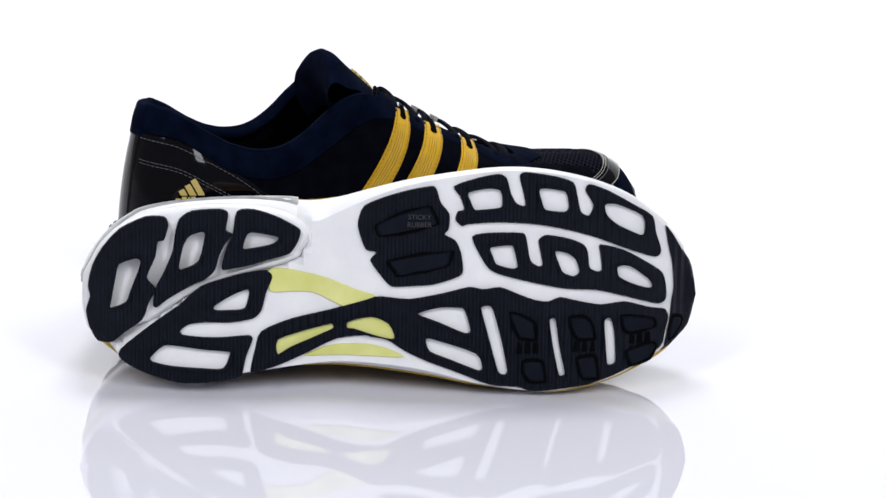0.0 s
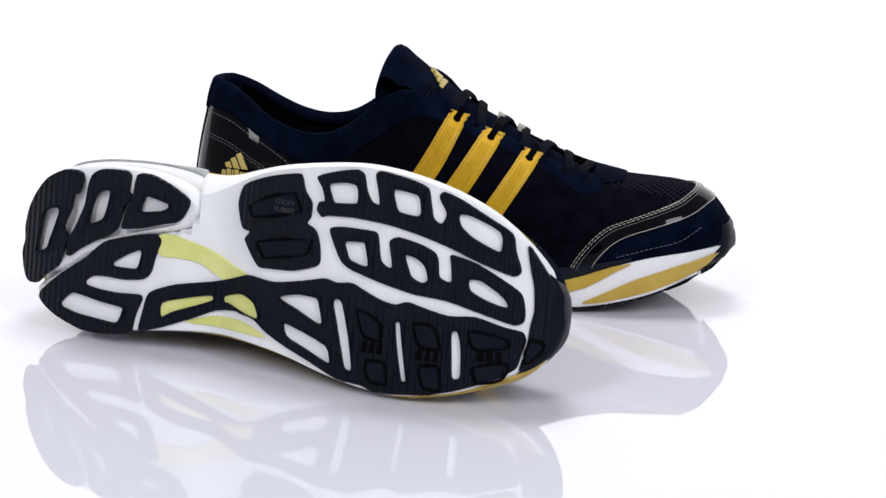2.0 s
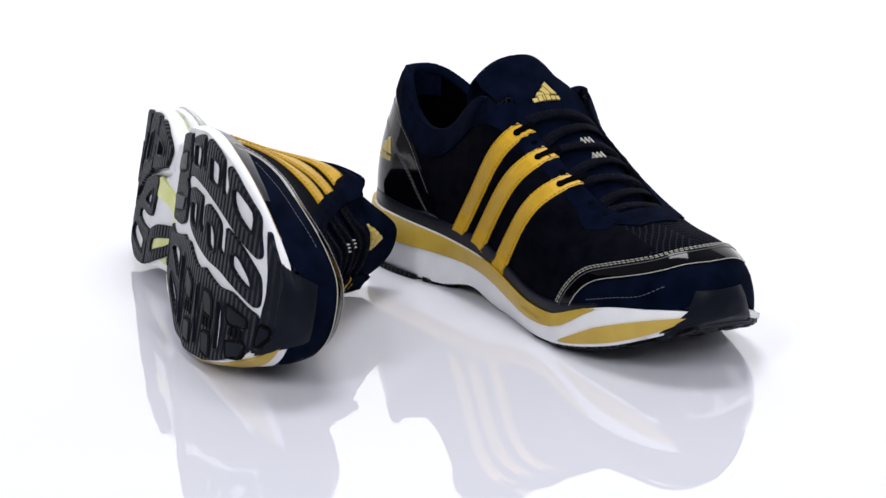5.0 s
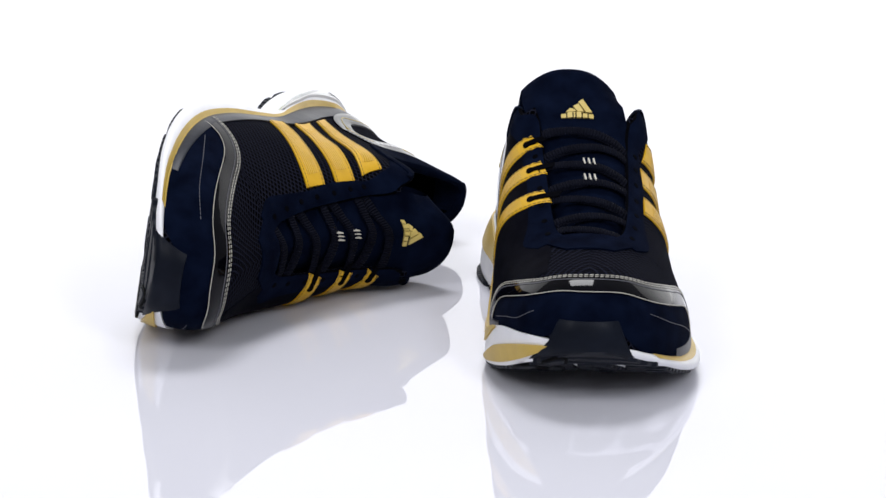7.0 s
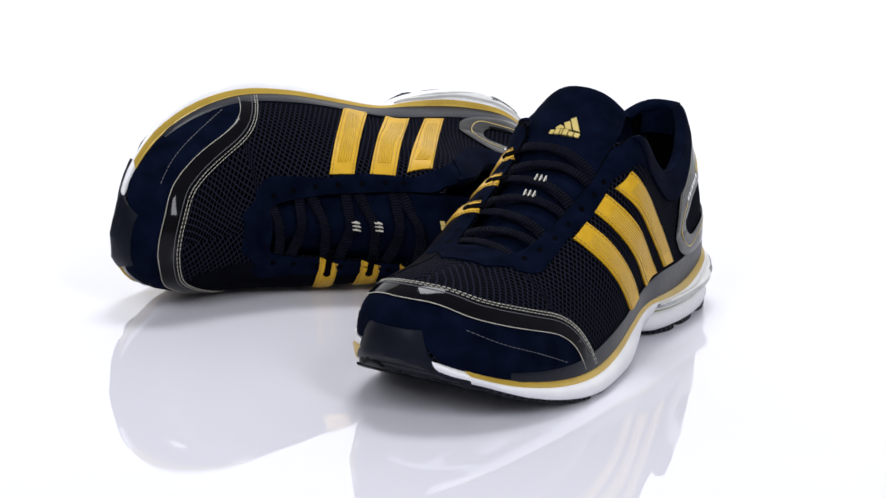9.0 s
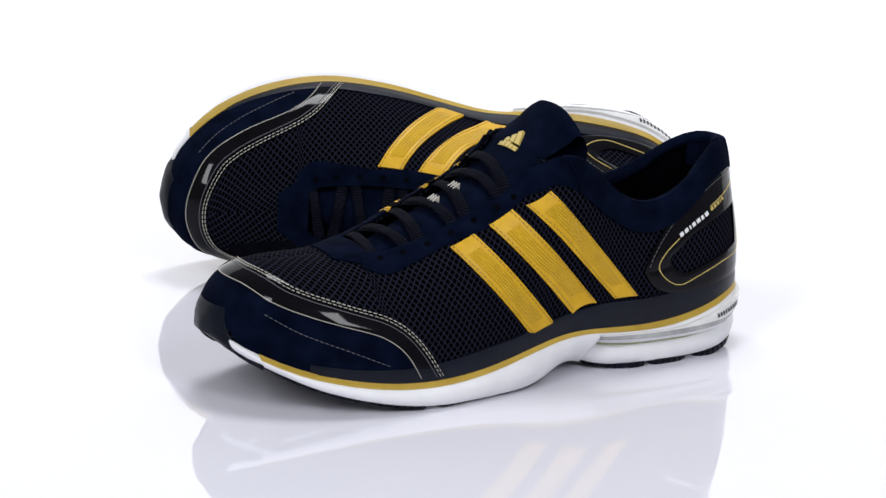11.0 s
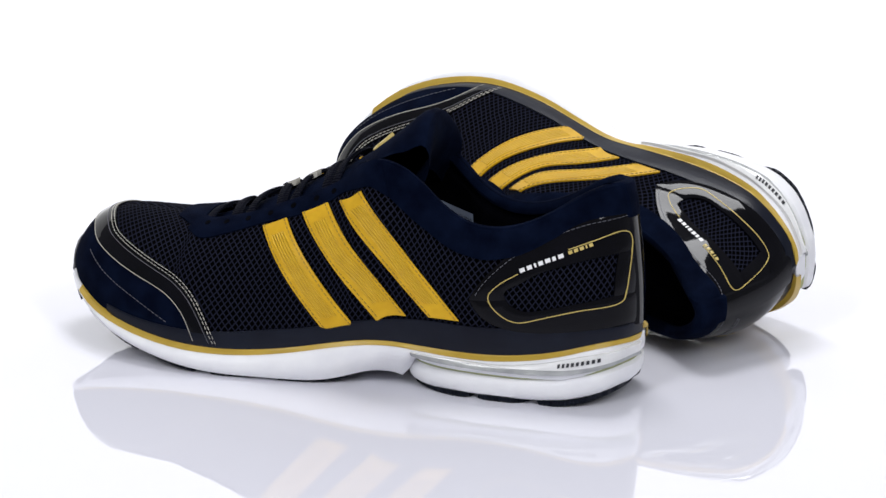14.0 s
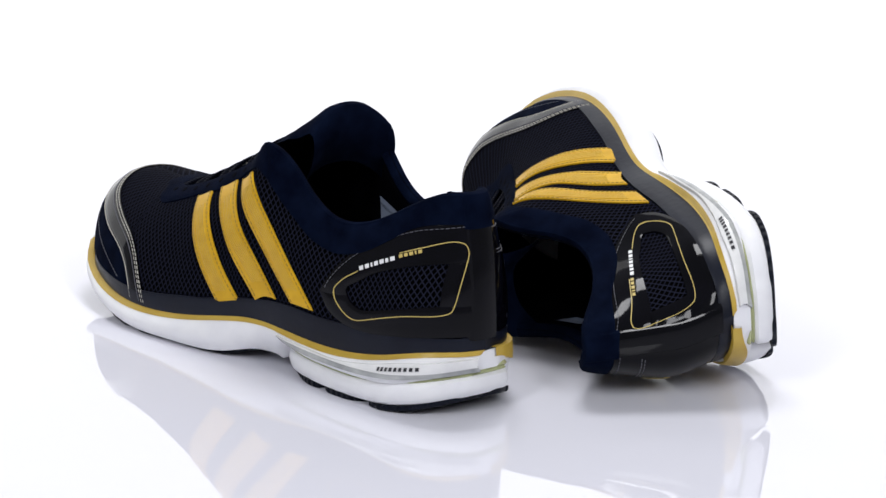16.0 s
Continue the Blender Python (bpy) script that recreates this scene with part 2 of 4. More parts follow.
def cross3(a, b):
    return (a[1] * b[2] - a[2] * b[1], a[2] * b[0] - a[0] * b[2], a[0] * b[1] - a[1] * b[0])


def normal_at(y, phi):
    y = min(y, 293.5)
    if y < 40:
        l, yy, z = skin3(max(y, BACK(skin3(y, phi)[2]) + 0.02), phi)
        back = BACK(z)
        f = min(max((yy - back) / ROUND_HEEL, 1e-4), 1.0)
        r = (1 - (1 - f) ** 2.2) ** (1 / 2.2)
        w = max(abs(l - 2.5) / r, 4.0)
        n = np.array(((1 if l > 2.5 else -1) * (abs(l - 2.5) / w) ** 1.2 / w, -((1 - f) ** 1.2) / ROUND_HEEL, 0.0035))
        return n / np.linalg.norm(n)
    y0, y1 = max(y - 1.0, 1.0), min(y + 1.0, 296.9)
    p0, p1 = skin3(y0, phi), skin3(y1, phi)
    d = 0.03
    q0, q1 = skin3(y, max(phi - d, 0)), skin3(y, min(phi + d, math.pi))
    n = cross3([p1[i] - p0[i] for i in range(3)], [q1[i] - q0[i] for i in range(3)])
    k = math.sqrt(n[0] * n[0] + n[1] * n[1] + n[2] * n[2])
    if k < 1e-6:
        return np.array((0.0, 1.0, 0.0))
    p = skin3(y, phi)
    ref = (p[0] - MIDDLE(y), p[1] - min(max(y, 40), 240), p[2] - 45)
    sign = 1 if n[0] * ref[0] + n[1] * ref[1] + n[2] * ref[2] > 0 else -1
    return np.array(n) * (sign / k)


def on_skin(y, phi, off):
    back = 0.0
    if y < 30:
        z = skin(y, phi)[2]
        back = BACK(z)
        y = max(y, back)
    return skin(y, phi) + normal_at(y, phi) * off


def side(points, outer):
    """(y, z) points on one side as a smooth run of (y, phi)."""
    return [(y, phi_at(y, z, outer)) for y, z in curve_through(points, 4 * len(points))]


def ease(f):
    f = min(max(f, 0.0), 1.0)
    return f * f * (3 - 2 * f)


def place(sgn, p):
    """Metres for one shoe. The one that lies down has its upper side sunk in a little."""
    l, y, z = p
    if sgn > 0:
        k = ease((z - 12) / 50) * ease((l - 2) / 24) * ease((300 - y) / 70)
        l, z = l - 6.0 * k, z - 5.0 * k * z / 80
        # the heel's upper sags, and the soft side under it is pressed flat by the table
        l -= 4.5 * ease((z - 30) / 30) * ease((95 - y) / 45)
        floor_l = (-44.2 + 0.1311 * z - 0.0101 * y) / 0.9913
        if l - floor_l < 3:
            l = floor_l + 3 * math.exp((l - floor_l - 3) / 3)
    return (sgn * l * 0.001, y * 0.001, z * 0.001)


class Shoe:
    """Holds the root and the hand of one shoe: sgn -1 for the left, 1 for the right."""

    def __init__(self, root, sgn):
        self.root, self.sgn = root, sgn

    def put(self, name, pts, faces, mat, label="", uvs=None, parent=None, smooth=True):
        return mesh_object(name, [place(self.sgn, p) for p in pts], faces, mat, parent or self.root, label, uvs, smooth)

    def sheet(self, name, grid, mat, label="", thick=1.0, off=0.8, parent=None, uv_turn=False):
        """A layer on the upper: grid[i][j] of (y, phi), raised by off, its edge rolled down by thick."""
        n, m = len(grid), len(grid[0])
        pts, uvs = [], []
        for i in range(-1, n + 1):
            for j in range(-1, m + 1):
                ii, jj = min(max(i, 0), n - 1), min(max(j, 0), m - 1)
                edge = i in (-1, n) or j in (-1, m)
                y, ph = grid[ii][jj]
                pts.append(on_skin(y, ph, off - thick if edge else (off if 0 < ii < n - 1 and 0 < jj < m - 1 else off - 0.25 * thick)))
        cols = m + 2
        P = np.array(pts).reshape(n + 2, cols, 3)
        du = np.zeros((n + 2, cols)); dv = np.zeros((n + 2, cols))
        du[1:] = np.cumsum(np.linalg.norm(np.diff(P, axis=0), axis=2).mean(1))[:, None]
        dv[:, 1:] = np.cumsum(np.linalg.norm(np.diff(P, axis=1), axis=2), axis=1)
        if uv_turn:
            dv = dv - dv[:, cols // 2:cols // 2 + 1]
        uvs = np.stack([du.ravel(), dv.ravel()], 1) * 0.001
        faces = [(i * cols + j, (i + 1) * cols + j, (i + 1) * cols + j + 1, i * cols + j + 1)
                 for i in range(n + 1) for j in range(cols - 1)]
        return self.put(name, pts, faces, mat, label, uvs, parent)

    def band(self, name, a, b, mat, n=40, m=6, label="", thick=1.0, off=0.8, parent=None, soften=0):
        """A layer between two curves of (y, phi)."""
        A, B = curve_through(a, n), curve_through(b, n)
        for _ in range(soften):
            for Q in (A, B):
                Q[1:-1] = (Q[:-2] + 2 * Q[1:-1] + Q[2:]) / 4
        grid = [[tuple(A[i] * (1 - j / (m - 1)) + B[i] * j / (m - 1)) for j in range(m)] for i in range(n)]
        return self.sheet(name, grid, mat, label, thick, off, parent)

    def line(self, name, path, width, mat, off=1.0, n=60, label="", parent=None, gap=0, thick=0.5):
        """A thin raised line along (y, phi) points; with a gap it is a row of stitches."""
        Q = curve_through(path, 4 * n)
        for _ in range(3):
            Q[1:-1] = (Q[:-2] + 2 * Q[1:-1] + Q[2:]) / 4
        W = np.array([on_skin(y, ph, off) for y, ph in Q])
        run = np.concatenate([[0], np.cumsum(np.linalg.norm(np.diff(W, axis=0), axis=1))])
        n = max(4, int(run[-1] / (0.85 if gap else 1.6)))
        at = np.linspace(0, run[-1], n)
        Q = np.stack([np.interp(at, run, Q[:, k]) for k in range(2)], 1)
        W = np.array([on_skin(y, ph, off) for y, ph in Q])
        pts, faces = [], []
        N = np.array([normal_at(max(y, BACK(60) + 0.1), ph) for y, ph in Q])
        T = np.gradient(W, axis=0)
        T /= np.linalg.norm(T, axis=1)[:, None] + 1e-9
        Sd = np.cross(N, T)
        Sd /= np.linalg.norm(Sd, axis=1)[:, None] + 1e-9
        runs = [(0, n)] if not gap else [(k, k + gap + 1) for k in range(0, n - gap - 1, gap + 1)]
        for r0, r1 in runs:
            base = len(pts)
            for k in range(r0, r1):
                for dx, dz in ((-0.5, -thick), (-0.35, 0.0), (0.35, 0.0), (0.5, -thick)):
                    pts.append(W[k] + Sd[k] * dx * width + N[k] * dz)
            for k in range(r1 - r0 - 1):
                for c in range(3):
                    q = base + k * 4 + c
                    faces.append((q, q + 1, q + 5, q + 4))
            e = base + (r1 - r0 - 1) * 4
            faces += [(base, base + 3, base + 2, base + 1), (e, e + 1, e + 2, e + 3)]
        return self.put(name, pts, faces, mat, label, None, parent)

    def tile(self, name, corners, outer, mat, off=1.4, label="", parent=None, thick=0.5, n=4):
        """A small flat mark with four (y, z) corners on one side."""
        c = [np.array(q, float) for q in corners]
        grid = [[None] * n for _ in range(n)]
        for i in range(n):
            for j in range(n):
                f, g = i / (n - 1), j / (n - 1)
                q = (c[0] * (1 - f) + c[1] * f) * (1 - g) + (c[3] * (1 - f) + c[2] * f) * g
                grid[i][j] = (q[0], phi_at(q[0], q[1], outer))
        return self.sheet(name, grid, mat, label, thick, off, parent)


# ---- outsole plan: outlines and openings of the rubber, as "l,y" in millimetres ----
PLAN = {
    "heel_lat_a": "45,33 45,42 41,44 34,42 33,39 26,38 16,34 11,38 4,35 -4,32 -10,24 -15,18 -15,11 -9,7 -1,5 6,7 11,6 21,8 30,13 39,21",
    "hole_a": "22,21 25,29 23,31 9,26 4,24 1,17 3,17 14,19",
    "heel_lat_b": "44,49 48,55 49,68 47,72 39,71 37,74 33,71 27,68 20,66 16,62 12,54 6,44 2,39 3,37 11,38 19,42 29,46 37,47",
    "hole_b": "36,54 38,60 36,61 24,58 20,50 21,49 31,51",
    "heel_lat_c": "48,76 49,84 46,94 42,102 39,106 34,105 28,101 25,91 22,81 20,70 22,69 30,71 37,74",
    "hole_c": "37,81 38,84 36,95 34,95 32,91 30,80 31,79",
    "heel_med": "-18,22 -7,35 3,49 12,59 16,70 19,81 20,90 17,93 9,90 1,88 -3,84 -5,73 -5,62 -6,54 -9,50 -11,51 -12,60 -12,70 -11,82 -13,84 -21,81 -30,79 -32,75 -34,62 -34,49 -30,35 -26,26 -22,21",
    "hole_d": "8,74 11,81 9,82 2,80 1,73 1,66 3,66",
    "hole_e": "-17,41 -16,45 -18,60 -19,73 -21,73 -27,70 -27,60 -26,46 -24,37 -22,36",
    "mid_lat_a": "51,136 56,147 59,157 61,168 59,170 53,172 48,176 41,176 38,174 36,178 34,180 29,182 21,183 18,181 14,169 13,156 13,149 18,144 25,139 29,142 30,137 37,134 43,133",
    "pad_a1": "42,142 47,152 51,165 50,167 43,170 39,155 37,144",
    "pad_a2": "25,148 28,163 30,177 28,177 23,175 20,161 18,153 20,151",
    "fore_lat": "61,178 65,189 67,199 65,203 58,205 53,208 52,212 58,211 66,209 68,212 66,226 63,235 57,237 49,239 47,243 52,245 59,241 62,243 59,252 52,265 46,275 38,277 29,280 26,277 30,264 36,248 40,234 43,218 44,200 43,185 42,182 45,179 49,180 50,183 56,181",
    "hole_f": "58,185 60,194 59,200 53,201 51,200 50,192 50,188 54,186",
    "hole_g": "60,219 59,230 57,232 51,233 49,231 50,222 54,220",
    "hole_h": "52,251 52,257 46,270 38,271 37,269 42,258 47,252",
    "fore_mid": "37,187 39,195 39,211 36,213 26,215 23,219 24,221 33,219 36,219 38,223 36,234 33,241 29,243 22,244 20,248 21,250 29,249 33,249 30,261 23,274 18,281 11,283 5,283 3,279 7,264 11,248 12,233 15,217 19,201 22,195 28,191",
    "hole_i": "32,196 33,206 31,207 23,209 22,206 24,199 28,197",
    "hole_j": "30,227 29,233 26,237 20,239 18,236 20,231 24,229",
    "hole_k": "22,258 22,264 16,273 12,276 11,274 13,267 17,259",
    "med_band_mid": "-9,88 -3,102 1,121 6,137 8,144 7,158 10,174 13,186 12,193 13,201 10,209 7,217 6,224 8,230 6,239 4,250 5,262 2,273 1,278 0,283 -4,284.6 -11,283 -18,281 -25,270 -30.5,257.5 -33,250 -35,243 -36,234 -37,225 -37,216 -35,210 -34,197 -28,181 -23,167 -18,156 -13,148 -11,138 -13,124 -19,111 -25,97 -29,85 -28,83 -18,85",
    "hole_m": "-13,96 -9,108 -6,121 -8,122 -12,113 -16,103 -20,96",
    "hole_n": "-5,129 -2,140 -5,148 -12,151 -11,143 -8,132 -8,129",
    "hole_o": "0,162 3,172 3,181 2,184 -8,187 -9,184 -4,172",
    "hole_p": "-12,166 -13,172 -19,190 -26,193 -27,191 -22,178 -18,168",
    "slit_a": "3,192 4,196 1,198 -13,202 -27,205 -29,204 -28,201 -22,199 -8,195",
    "slit_b": "-3,225 -2,227 -3,228 -16,230 -29,233 -30,231 -29,230 -16,227",
    "slit_c": "-4,252 -3,255 -10,257 -23,258 -25,257 -25,254 -16,253",
    "pad_b": "0,206 0,209 -4,217 -12,218 -11,211 -8,209",
    "pad_c": "-23,213 -23,221 -32,223 -32,216 -28,213",
    "pad_d": "-2,235 -2,242 -5,245 -12,247 -12,239 -7,236",
    "pad_e": "-22,239 -21,247 -31,249 -31,242 -26,240",
    "pad_f": "-2,261 -4,276 -8,277 -10,265 -8,262",
    "pad_g": "-19,264 -16,276 -18,278 -23,275 -26,266",
    "toe": "41,282 35,287 25,293 16,296 5,297 -5,294 -13,288.6 -18.5,283 -12,284 -4,285.4 4,286 11,287 22,286 30,284",
    "pad_t": "-4,287 -4.5,291 -7,291.5 -13,287.5 -14,285.6 -11,285.4",
    "outline": "-1,5 14,6 30,12 40,21 46,35 51,56 52,77 51,94 40,111 54,131 58,147 62,168 67,189 69,212 65,236 57,260 46,279 32,290 16,296 2,296 -11,289 -22,276 -32,258 -36,240 -38,224 -36,208 -32,186 -26,170 -21,154 -22,132 -25,111 -30,89 -34,71 -34,49 -29,30 -23,21 -13,8",
    "yellow": "20,91 21,99 17,116 11,132 8,142 4,132 2,127 9,113 10,102 10,92",
    "yellow_m": "-21,108 -16,122 -15,138 -17,148 -21,156 -21,143 -21,127",
    "split": "-17,16 -5,35 6,51 14,67 20,89 26,105 32,110 40,111",
}


def outline(name):
    return np.array([[float(v) for v in q.split(",")] for q in PLAN[name].split()]) - (6.0, 1.0)


def z_ground(y):
    """Height of the tread: flat, with the toe sprung up and the heel's rear bevelled."""
    return max(0.0, y - 190) ** 2 * 0.0023 + max(0.0, y - 258) * 0.06 + max(0.0, y - 285) ** 2 * 0.035 + max(0.0, 38 - y) ** 2 * 0.0065


SOLE_OUT = smooth_table([(4, 10), (8, 19), (16, 30), (26, 37), (40, 41.5), (60, 44), (85, 43.5), (100, 40.5), (112, 37), (122, 41), (134, 47), (150, 53.5), (175, 59), (205, 62.5), (230, 60), (250, 54.5), (268, 45.5), (280, 34.5), (288, 25), (293, 15), (295.5, 0)])
SOLE_IN = smooth_table([(4, 10), (8, 17), (16, 24), (26, 31), (45, 37), (66, 37), (85, 34), (108, 31), (130, 30), (150, 31), (168, 34), (186, 38.5), (206, 42), (222, 43.5), (240, 41.5), (256, 37.5), (272, 30), (283, 23), (290, 14), (293.5, 8), (295.5, 0)])


def split_line(y):
    """l of the groove that parts the outer heel pad from the rest."""
    s = outline("split")
    return np.interp(y, s[:, 1], s[:, 0])


def plate(shoe, name, loops, z_low, z_high, mat, label="", parent=None, inset=0.35):
    """A plate with openings: loops[0] is the outline, the others are openings; heights are functions of (l, y)."""
    bm = bmesh.new()
    rings = []
    for lp in loops:
        vs = [bm.verts.new((q[0], q[1], 0)) for q in lp]
        for i in range(len(vs)):
            bm.edges.new((vs[i], vs[(i + 1) % len(vs)]))
        rings.append(len(vs))
    bmesh.ops.triangle_fill(bm, use_beauty=True, edges=bm.edges[:], normal=(0, 0, 1))
    bm.verts.index_update()
    flat = [v.co.copy() for v in bm.verts]
    tris = [tuple(v.index for v in f.verts) for f in bm.faces]
    bm.free()
    n = len(flat)
    # the walking face is a little smaller than the root
    shrink = []
    base = 0
    for r, cnt in enumerate(rings):
        ring = np.array([(flat[base + i].x, flat[base + i].y) for i in range(cnt)])
        t = np.roll(ring, -1, 0) - np.roll(ring, 1, 0)
        t /= np.linalg.norm(t, axis=1)[:, None] + 1e-9
        area = 0.5 * np.sum(ring[:, 0] * np.roll(ring[:, 1], -1) - np.roll(ring[:, 0], -1) * ring[:, 1])
        nrm = np.stack([-t[:, 1], t[:, 0]], 1) * (1 if area > 0 else -1)
        shrink.append(ring + nrm * inset * (1 if r == 0 else -1))
        base += cnt
    low = np.concatenate(shrink)
    pts = [(q[0], q[1], z_low(q[0], q[1])) for q in low]
    pts += [(v.x, v.y, z_low(v.x, v.y) + 0.6) for v in flat]
    pts += [(v.x, v.y, z_high(v.x, v.y)) for v in flat]
    faces = [tuple(reversed(f)) for f in tris] + [tuple(i + 2 * n for i in f) for f in tris]
    base = 0
    for cnt in rings:
        for i in range(cnt):
            a, b = base + i, base + (i + 1) % cnt
            faces += [(a, b, b + n, a + n), (a + n, b + n, b + 2 * n, a + 2 * n)]
        base += cnt
    uvs = [(p[1] * 0.001, p[0] * 0.001) for p in pts]
    return shoe.put(name, pts, faces, mat, label, uvs, parent, smooth=False)


LUG = 2.2


def arch(l, y):
    """How far the sole lifts off the floor along the waist and over the outer heel gap."""
    lift = 5.5 * math.exp(-((y - 122) / 17.0) ** 2)
    return lift


def z_tread(l, y):
    return z_ground(y) + arch(l, y)


def z_foam(l, y):
    return z_tread(l, y) + LUG - 0.6


def build_sole(shoe):
    sgn = shoe.sgn
    # midsole: side walls and underside in one skin, station by station
    ys = np.concatenate([2.0 + 12 * np.linspace(0.05, 1, 14) ** 2.2, np.linspace(15, 280, 76), 297 - np.array([14, 11, 8.5, 6, 4.2, 2.8, 1.6, 0.8])])
    pts, m_w, m_u = [], 9, 22
    for y in ys:
        bo, bi = SOLE_OUT(y), -SOLE_IN(y)
        if y > 295:
            bo, bi = 0.4, -0.4
        yf = max(y, 3.2)
        f = min(max((y - 2.0) / 36.0, 0.0), 1.0)
        r = (1 - (1 - f) ** 2.2) ** (1 / 2.2)
        to, ti = W_OUT(yf) * r + 0.6, -W_IN(yf) * r - 1.6
        if y < 26:
            bo, bi = max(bo * r ** 0.3, 0), min(bi * r ** 0.3, 0)
        zo, zi = Z_OUT(yf), Z_IN(yf)

        def under(l):
            z = z_foam(l, y)
            if y < 112:
                gap = min(max((l - split_line(y) + 1.5) / 3.0, 0.0), 1.0)
                gap *= ease((110 - y) / 7.0)
                z += gap * 12.0
            return min(z, max(zo, zi) - 2)
        row = []
        for k in range(m_w):
            s = k / (m_w - 1)
            bulge = 3.2 * math.sin(math.pi * s) ** 0.8
            zb = min(under(bo), zo - 1.5)
            row.append((to * (1 - s) + bo * s + bulge * (1 if y < 292 else 0.3), y, zo * (1 - s) + zb * s))
        for k in range(1, m_u):
            s = k / m_u
            l = bo * (1 - s) + bi * s
            row.append((l, y, under(l)))
        for k in range(m_w):
            s = 1 - k / (m_w - 1)
            bulge = (0.7 + 2.3 * ease((125 - y) / 60) * r) * math.sin(math.pi * s) ** 0.8
            zb = min(under(bi), zi - 1.5)
            row.append((ti * (1 - s) + bi * s - bulge * (1 if y < 292 else 0.3), y, zi * (1 - s) + zb * s))
        pts += row
    w = 2 * m_w + m_u - 1
    n = len(ys)
    faces = [(i * w + j, i * w + j + 1, (i + 1) * w + j + 1, (i + 1) * w + j) for i in range(n - 1) for j in range(w - 1)]
    faces += [(i * w + w - 1, i * w, (i + 1) * w, (i + 1) * w + w - 1) for i in range(n - 1)]
    faces += [tuple(range(w)), tuple(range((n - 1) * w, n * w))]
    shoe.put("midsole", pts, faces, MAT_WHITE, "white sculpted foam midsole")

    # outer heel pad with its clear gel cushion between pad and midsole
    ring = heel_ring(0.0)
    ring_layer(shoe, "heel_pad", ring, [(2.4, -1.2), (3.4, 0.4), (6.5, 1.4), (10.5, 1.0), (12.2, -0.6)], MAT_WHITE, "white foam heel pad", True)
    ring_layer(shoe, "gel_cushion", ring, [(11.6, -1.8), (12.6, 0.2), (13.6, -0.6), (14.8, 0.6), (17.5, -1.4)], MAT_GEL, "clear yellowish gel cushion", False)

    for name, holes, pads in (("heel_lat_a", ["hole_a"], []), ("heel_lat_b", ["hole_b"], []), ("heel_lat_c", ["hole_c"], []),
                              ("heel_med", ["hole_d", "hole_e"], []), ("mid_lat_a", [], ["pad_a1", "pad_a2"]),
                              ("fore_lat", ["hole_f", "hole_g", "hole_h"], []), ("fore_mid", ["hole_i", "hole_j", "hole_k"], []),
                              ("med_band_mid", ["hole_m", "hole_n", "hole_o", "hole_p", "slit_a", "slit_b", "slit_c"],
                               ["pad_b", "pad_c", "pad_d", "pad_e", "pad_f", "pad_g"]), ("toe", [], ["pad_t"])):
        loops = [loop_through(outline(name))] + [loop_through(outline(h)) for h in holes]
        low = z_tread
        lug = plate(shoe, "outsole_lug", loops, low, lambda l, y: z_tread(l, y) + LUG + 0.4, MAT_RUBBER, "black ribbed rubber outsole section")
        for h in holes:
            ringed(shoe, lug, h)
        for pd in pads:
            lp = loop_through(outline(pd), 3, 0.4)
            c = lp.mean(0)
            plate(shoe, "tread_pad", [c + (lp - c) * 0.97], lambda l, y: z_tread(l, y) - 0.5, lambda l, y: z_tread(l, y) + 1.0, MAT_PAD, "", lug)
            d = lp - c
            k = np.linalg.norm(d, axis=1)[:, None]
            # thin raised ring whose black paints the shade of a groove round the pad
            groove = [c + d * (k + 1.5) / k, c + d * (k + 0.1) / k]
            plate(shoe, "pad_groove_shade", groove, lambda l, y: z_tread(l, y) - 0.25, lambda l, y: z_tread(l, y) + 1.0, MAT_GROOVE_SHADE, "", lug, 0.15)
        for one, two in (("pad_b", "pad_c"), ("pad_d", "pad_e"), ("pad_f", "pad_g")):
            if one not in pads:
                continue
            mid = (outline(one).mean(0) + outline(two).mean(0)) / 2
            # small raised ticks, their groove shade painted as black
            for dy in (-4.2, 0.0, 4.2):
                tick = np.array(((-2.6, -1.4), (2.6, -0.5), (2.6, 0.9), (-2.6, 1.4))) + mid + (0.5, dy)
                plate(shoe, "tick_groove_shade", [tick], lambda l, y: z_tread(l, y) - 0.3, lambda l, y: z_tread(l, y) + 1.0, MAT_GROOVE_SHADE, "", lug, 0.15)
    plate(shoe, "shank", [loop_through(outline("yellow"))], lambda l, y: z_foam(l, y) - 1.0, lambda l, y: z_foam(l, y) + 1.0, MAT_YELLOW, "lime yellow plastic arch bridge")
    for h in ("hole_m", "hole_n"):
        lp = loop_through(outline(h))
        mid = lp.mean(0)
        plate(shoe, "shank", [mid + (lp - mid) * 1.25], lambda l, y: z_foam(l, y) - 0.8, lambda l, y: z_foam(l, y) + 1.0, MAT_YELLOW, "lime yellow plastic arch bridge")
    plate(shoe, "shank", [loop_through(outline("yellow_m"))], lambda l, y: z_foam(l, y) - 0.8, lambda l, y: z_foam(l, y) + 1.0, MAT_YELLOW, "lime yellow plastic arch bridge")
    # two moulded words on the forward pad
    pad = outline("pad_a1").mean(0)
    for k, body in enumerate(("STICKY", "RUBBER")):
        pts, faces = word_mesh(body, 3.3)
        spot = [(pad[0] + 2.0 - 3.6 * k + v, pad[1] + 5.5 + u, z_tread(0, pad[1]) - 0.75) for u, v in pts]
        shoe.put("moulded_word", spot, faces, MAT_GREY, "moulded grey rubber lettering", None, None, False)


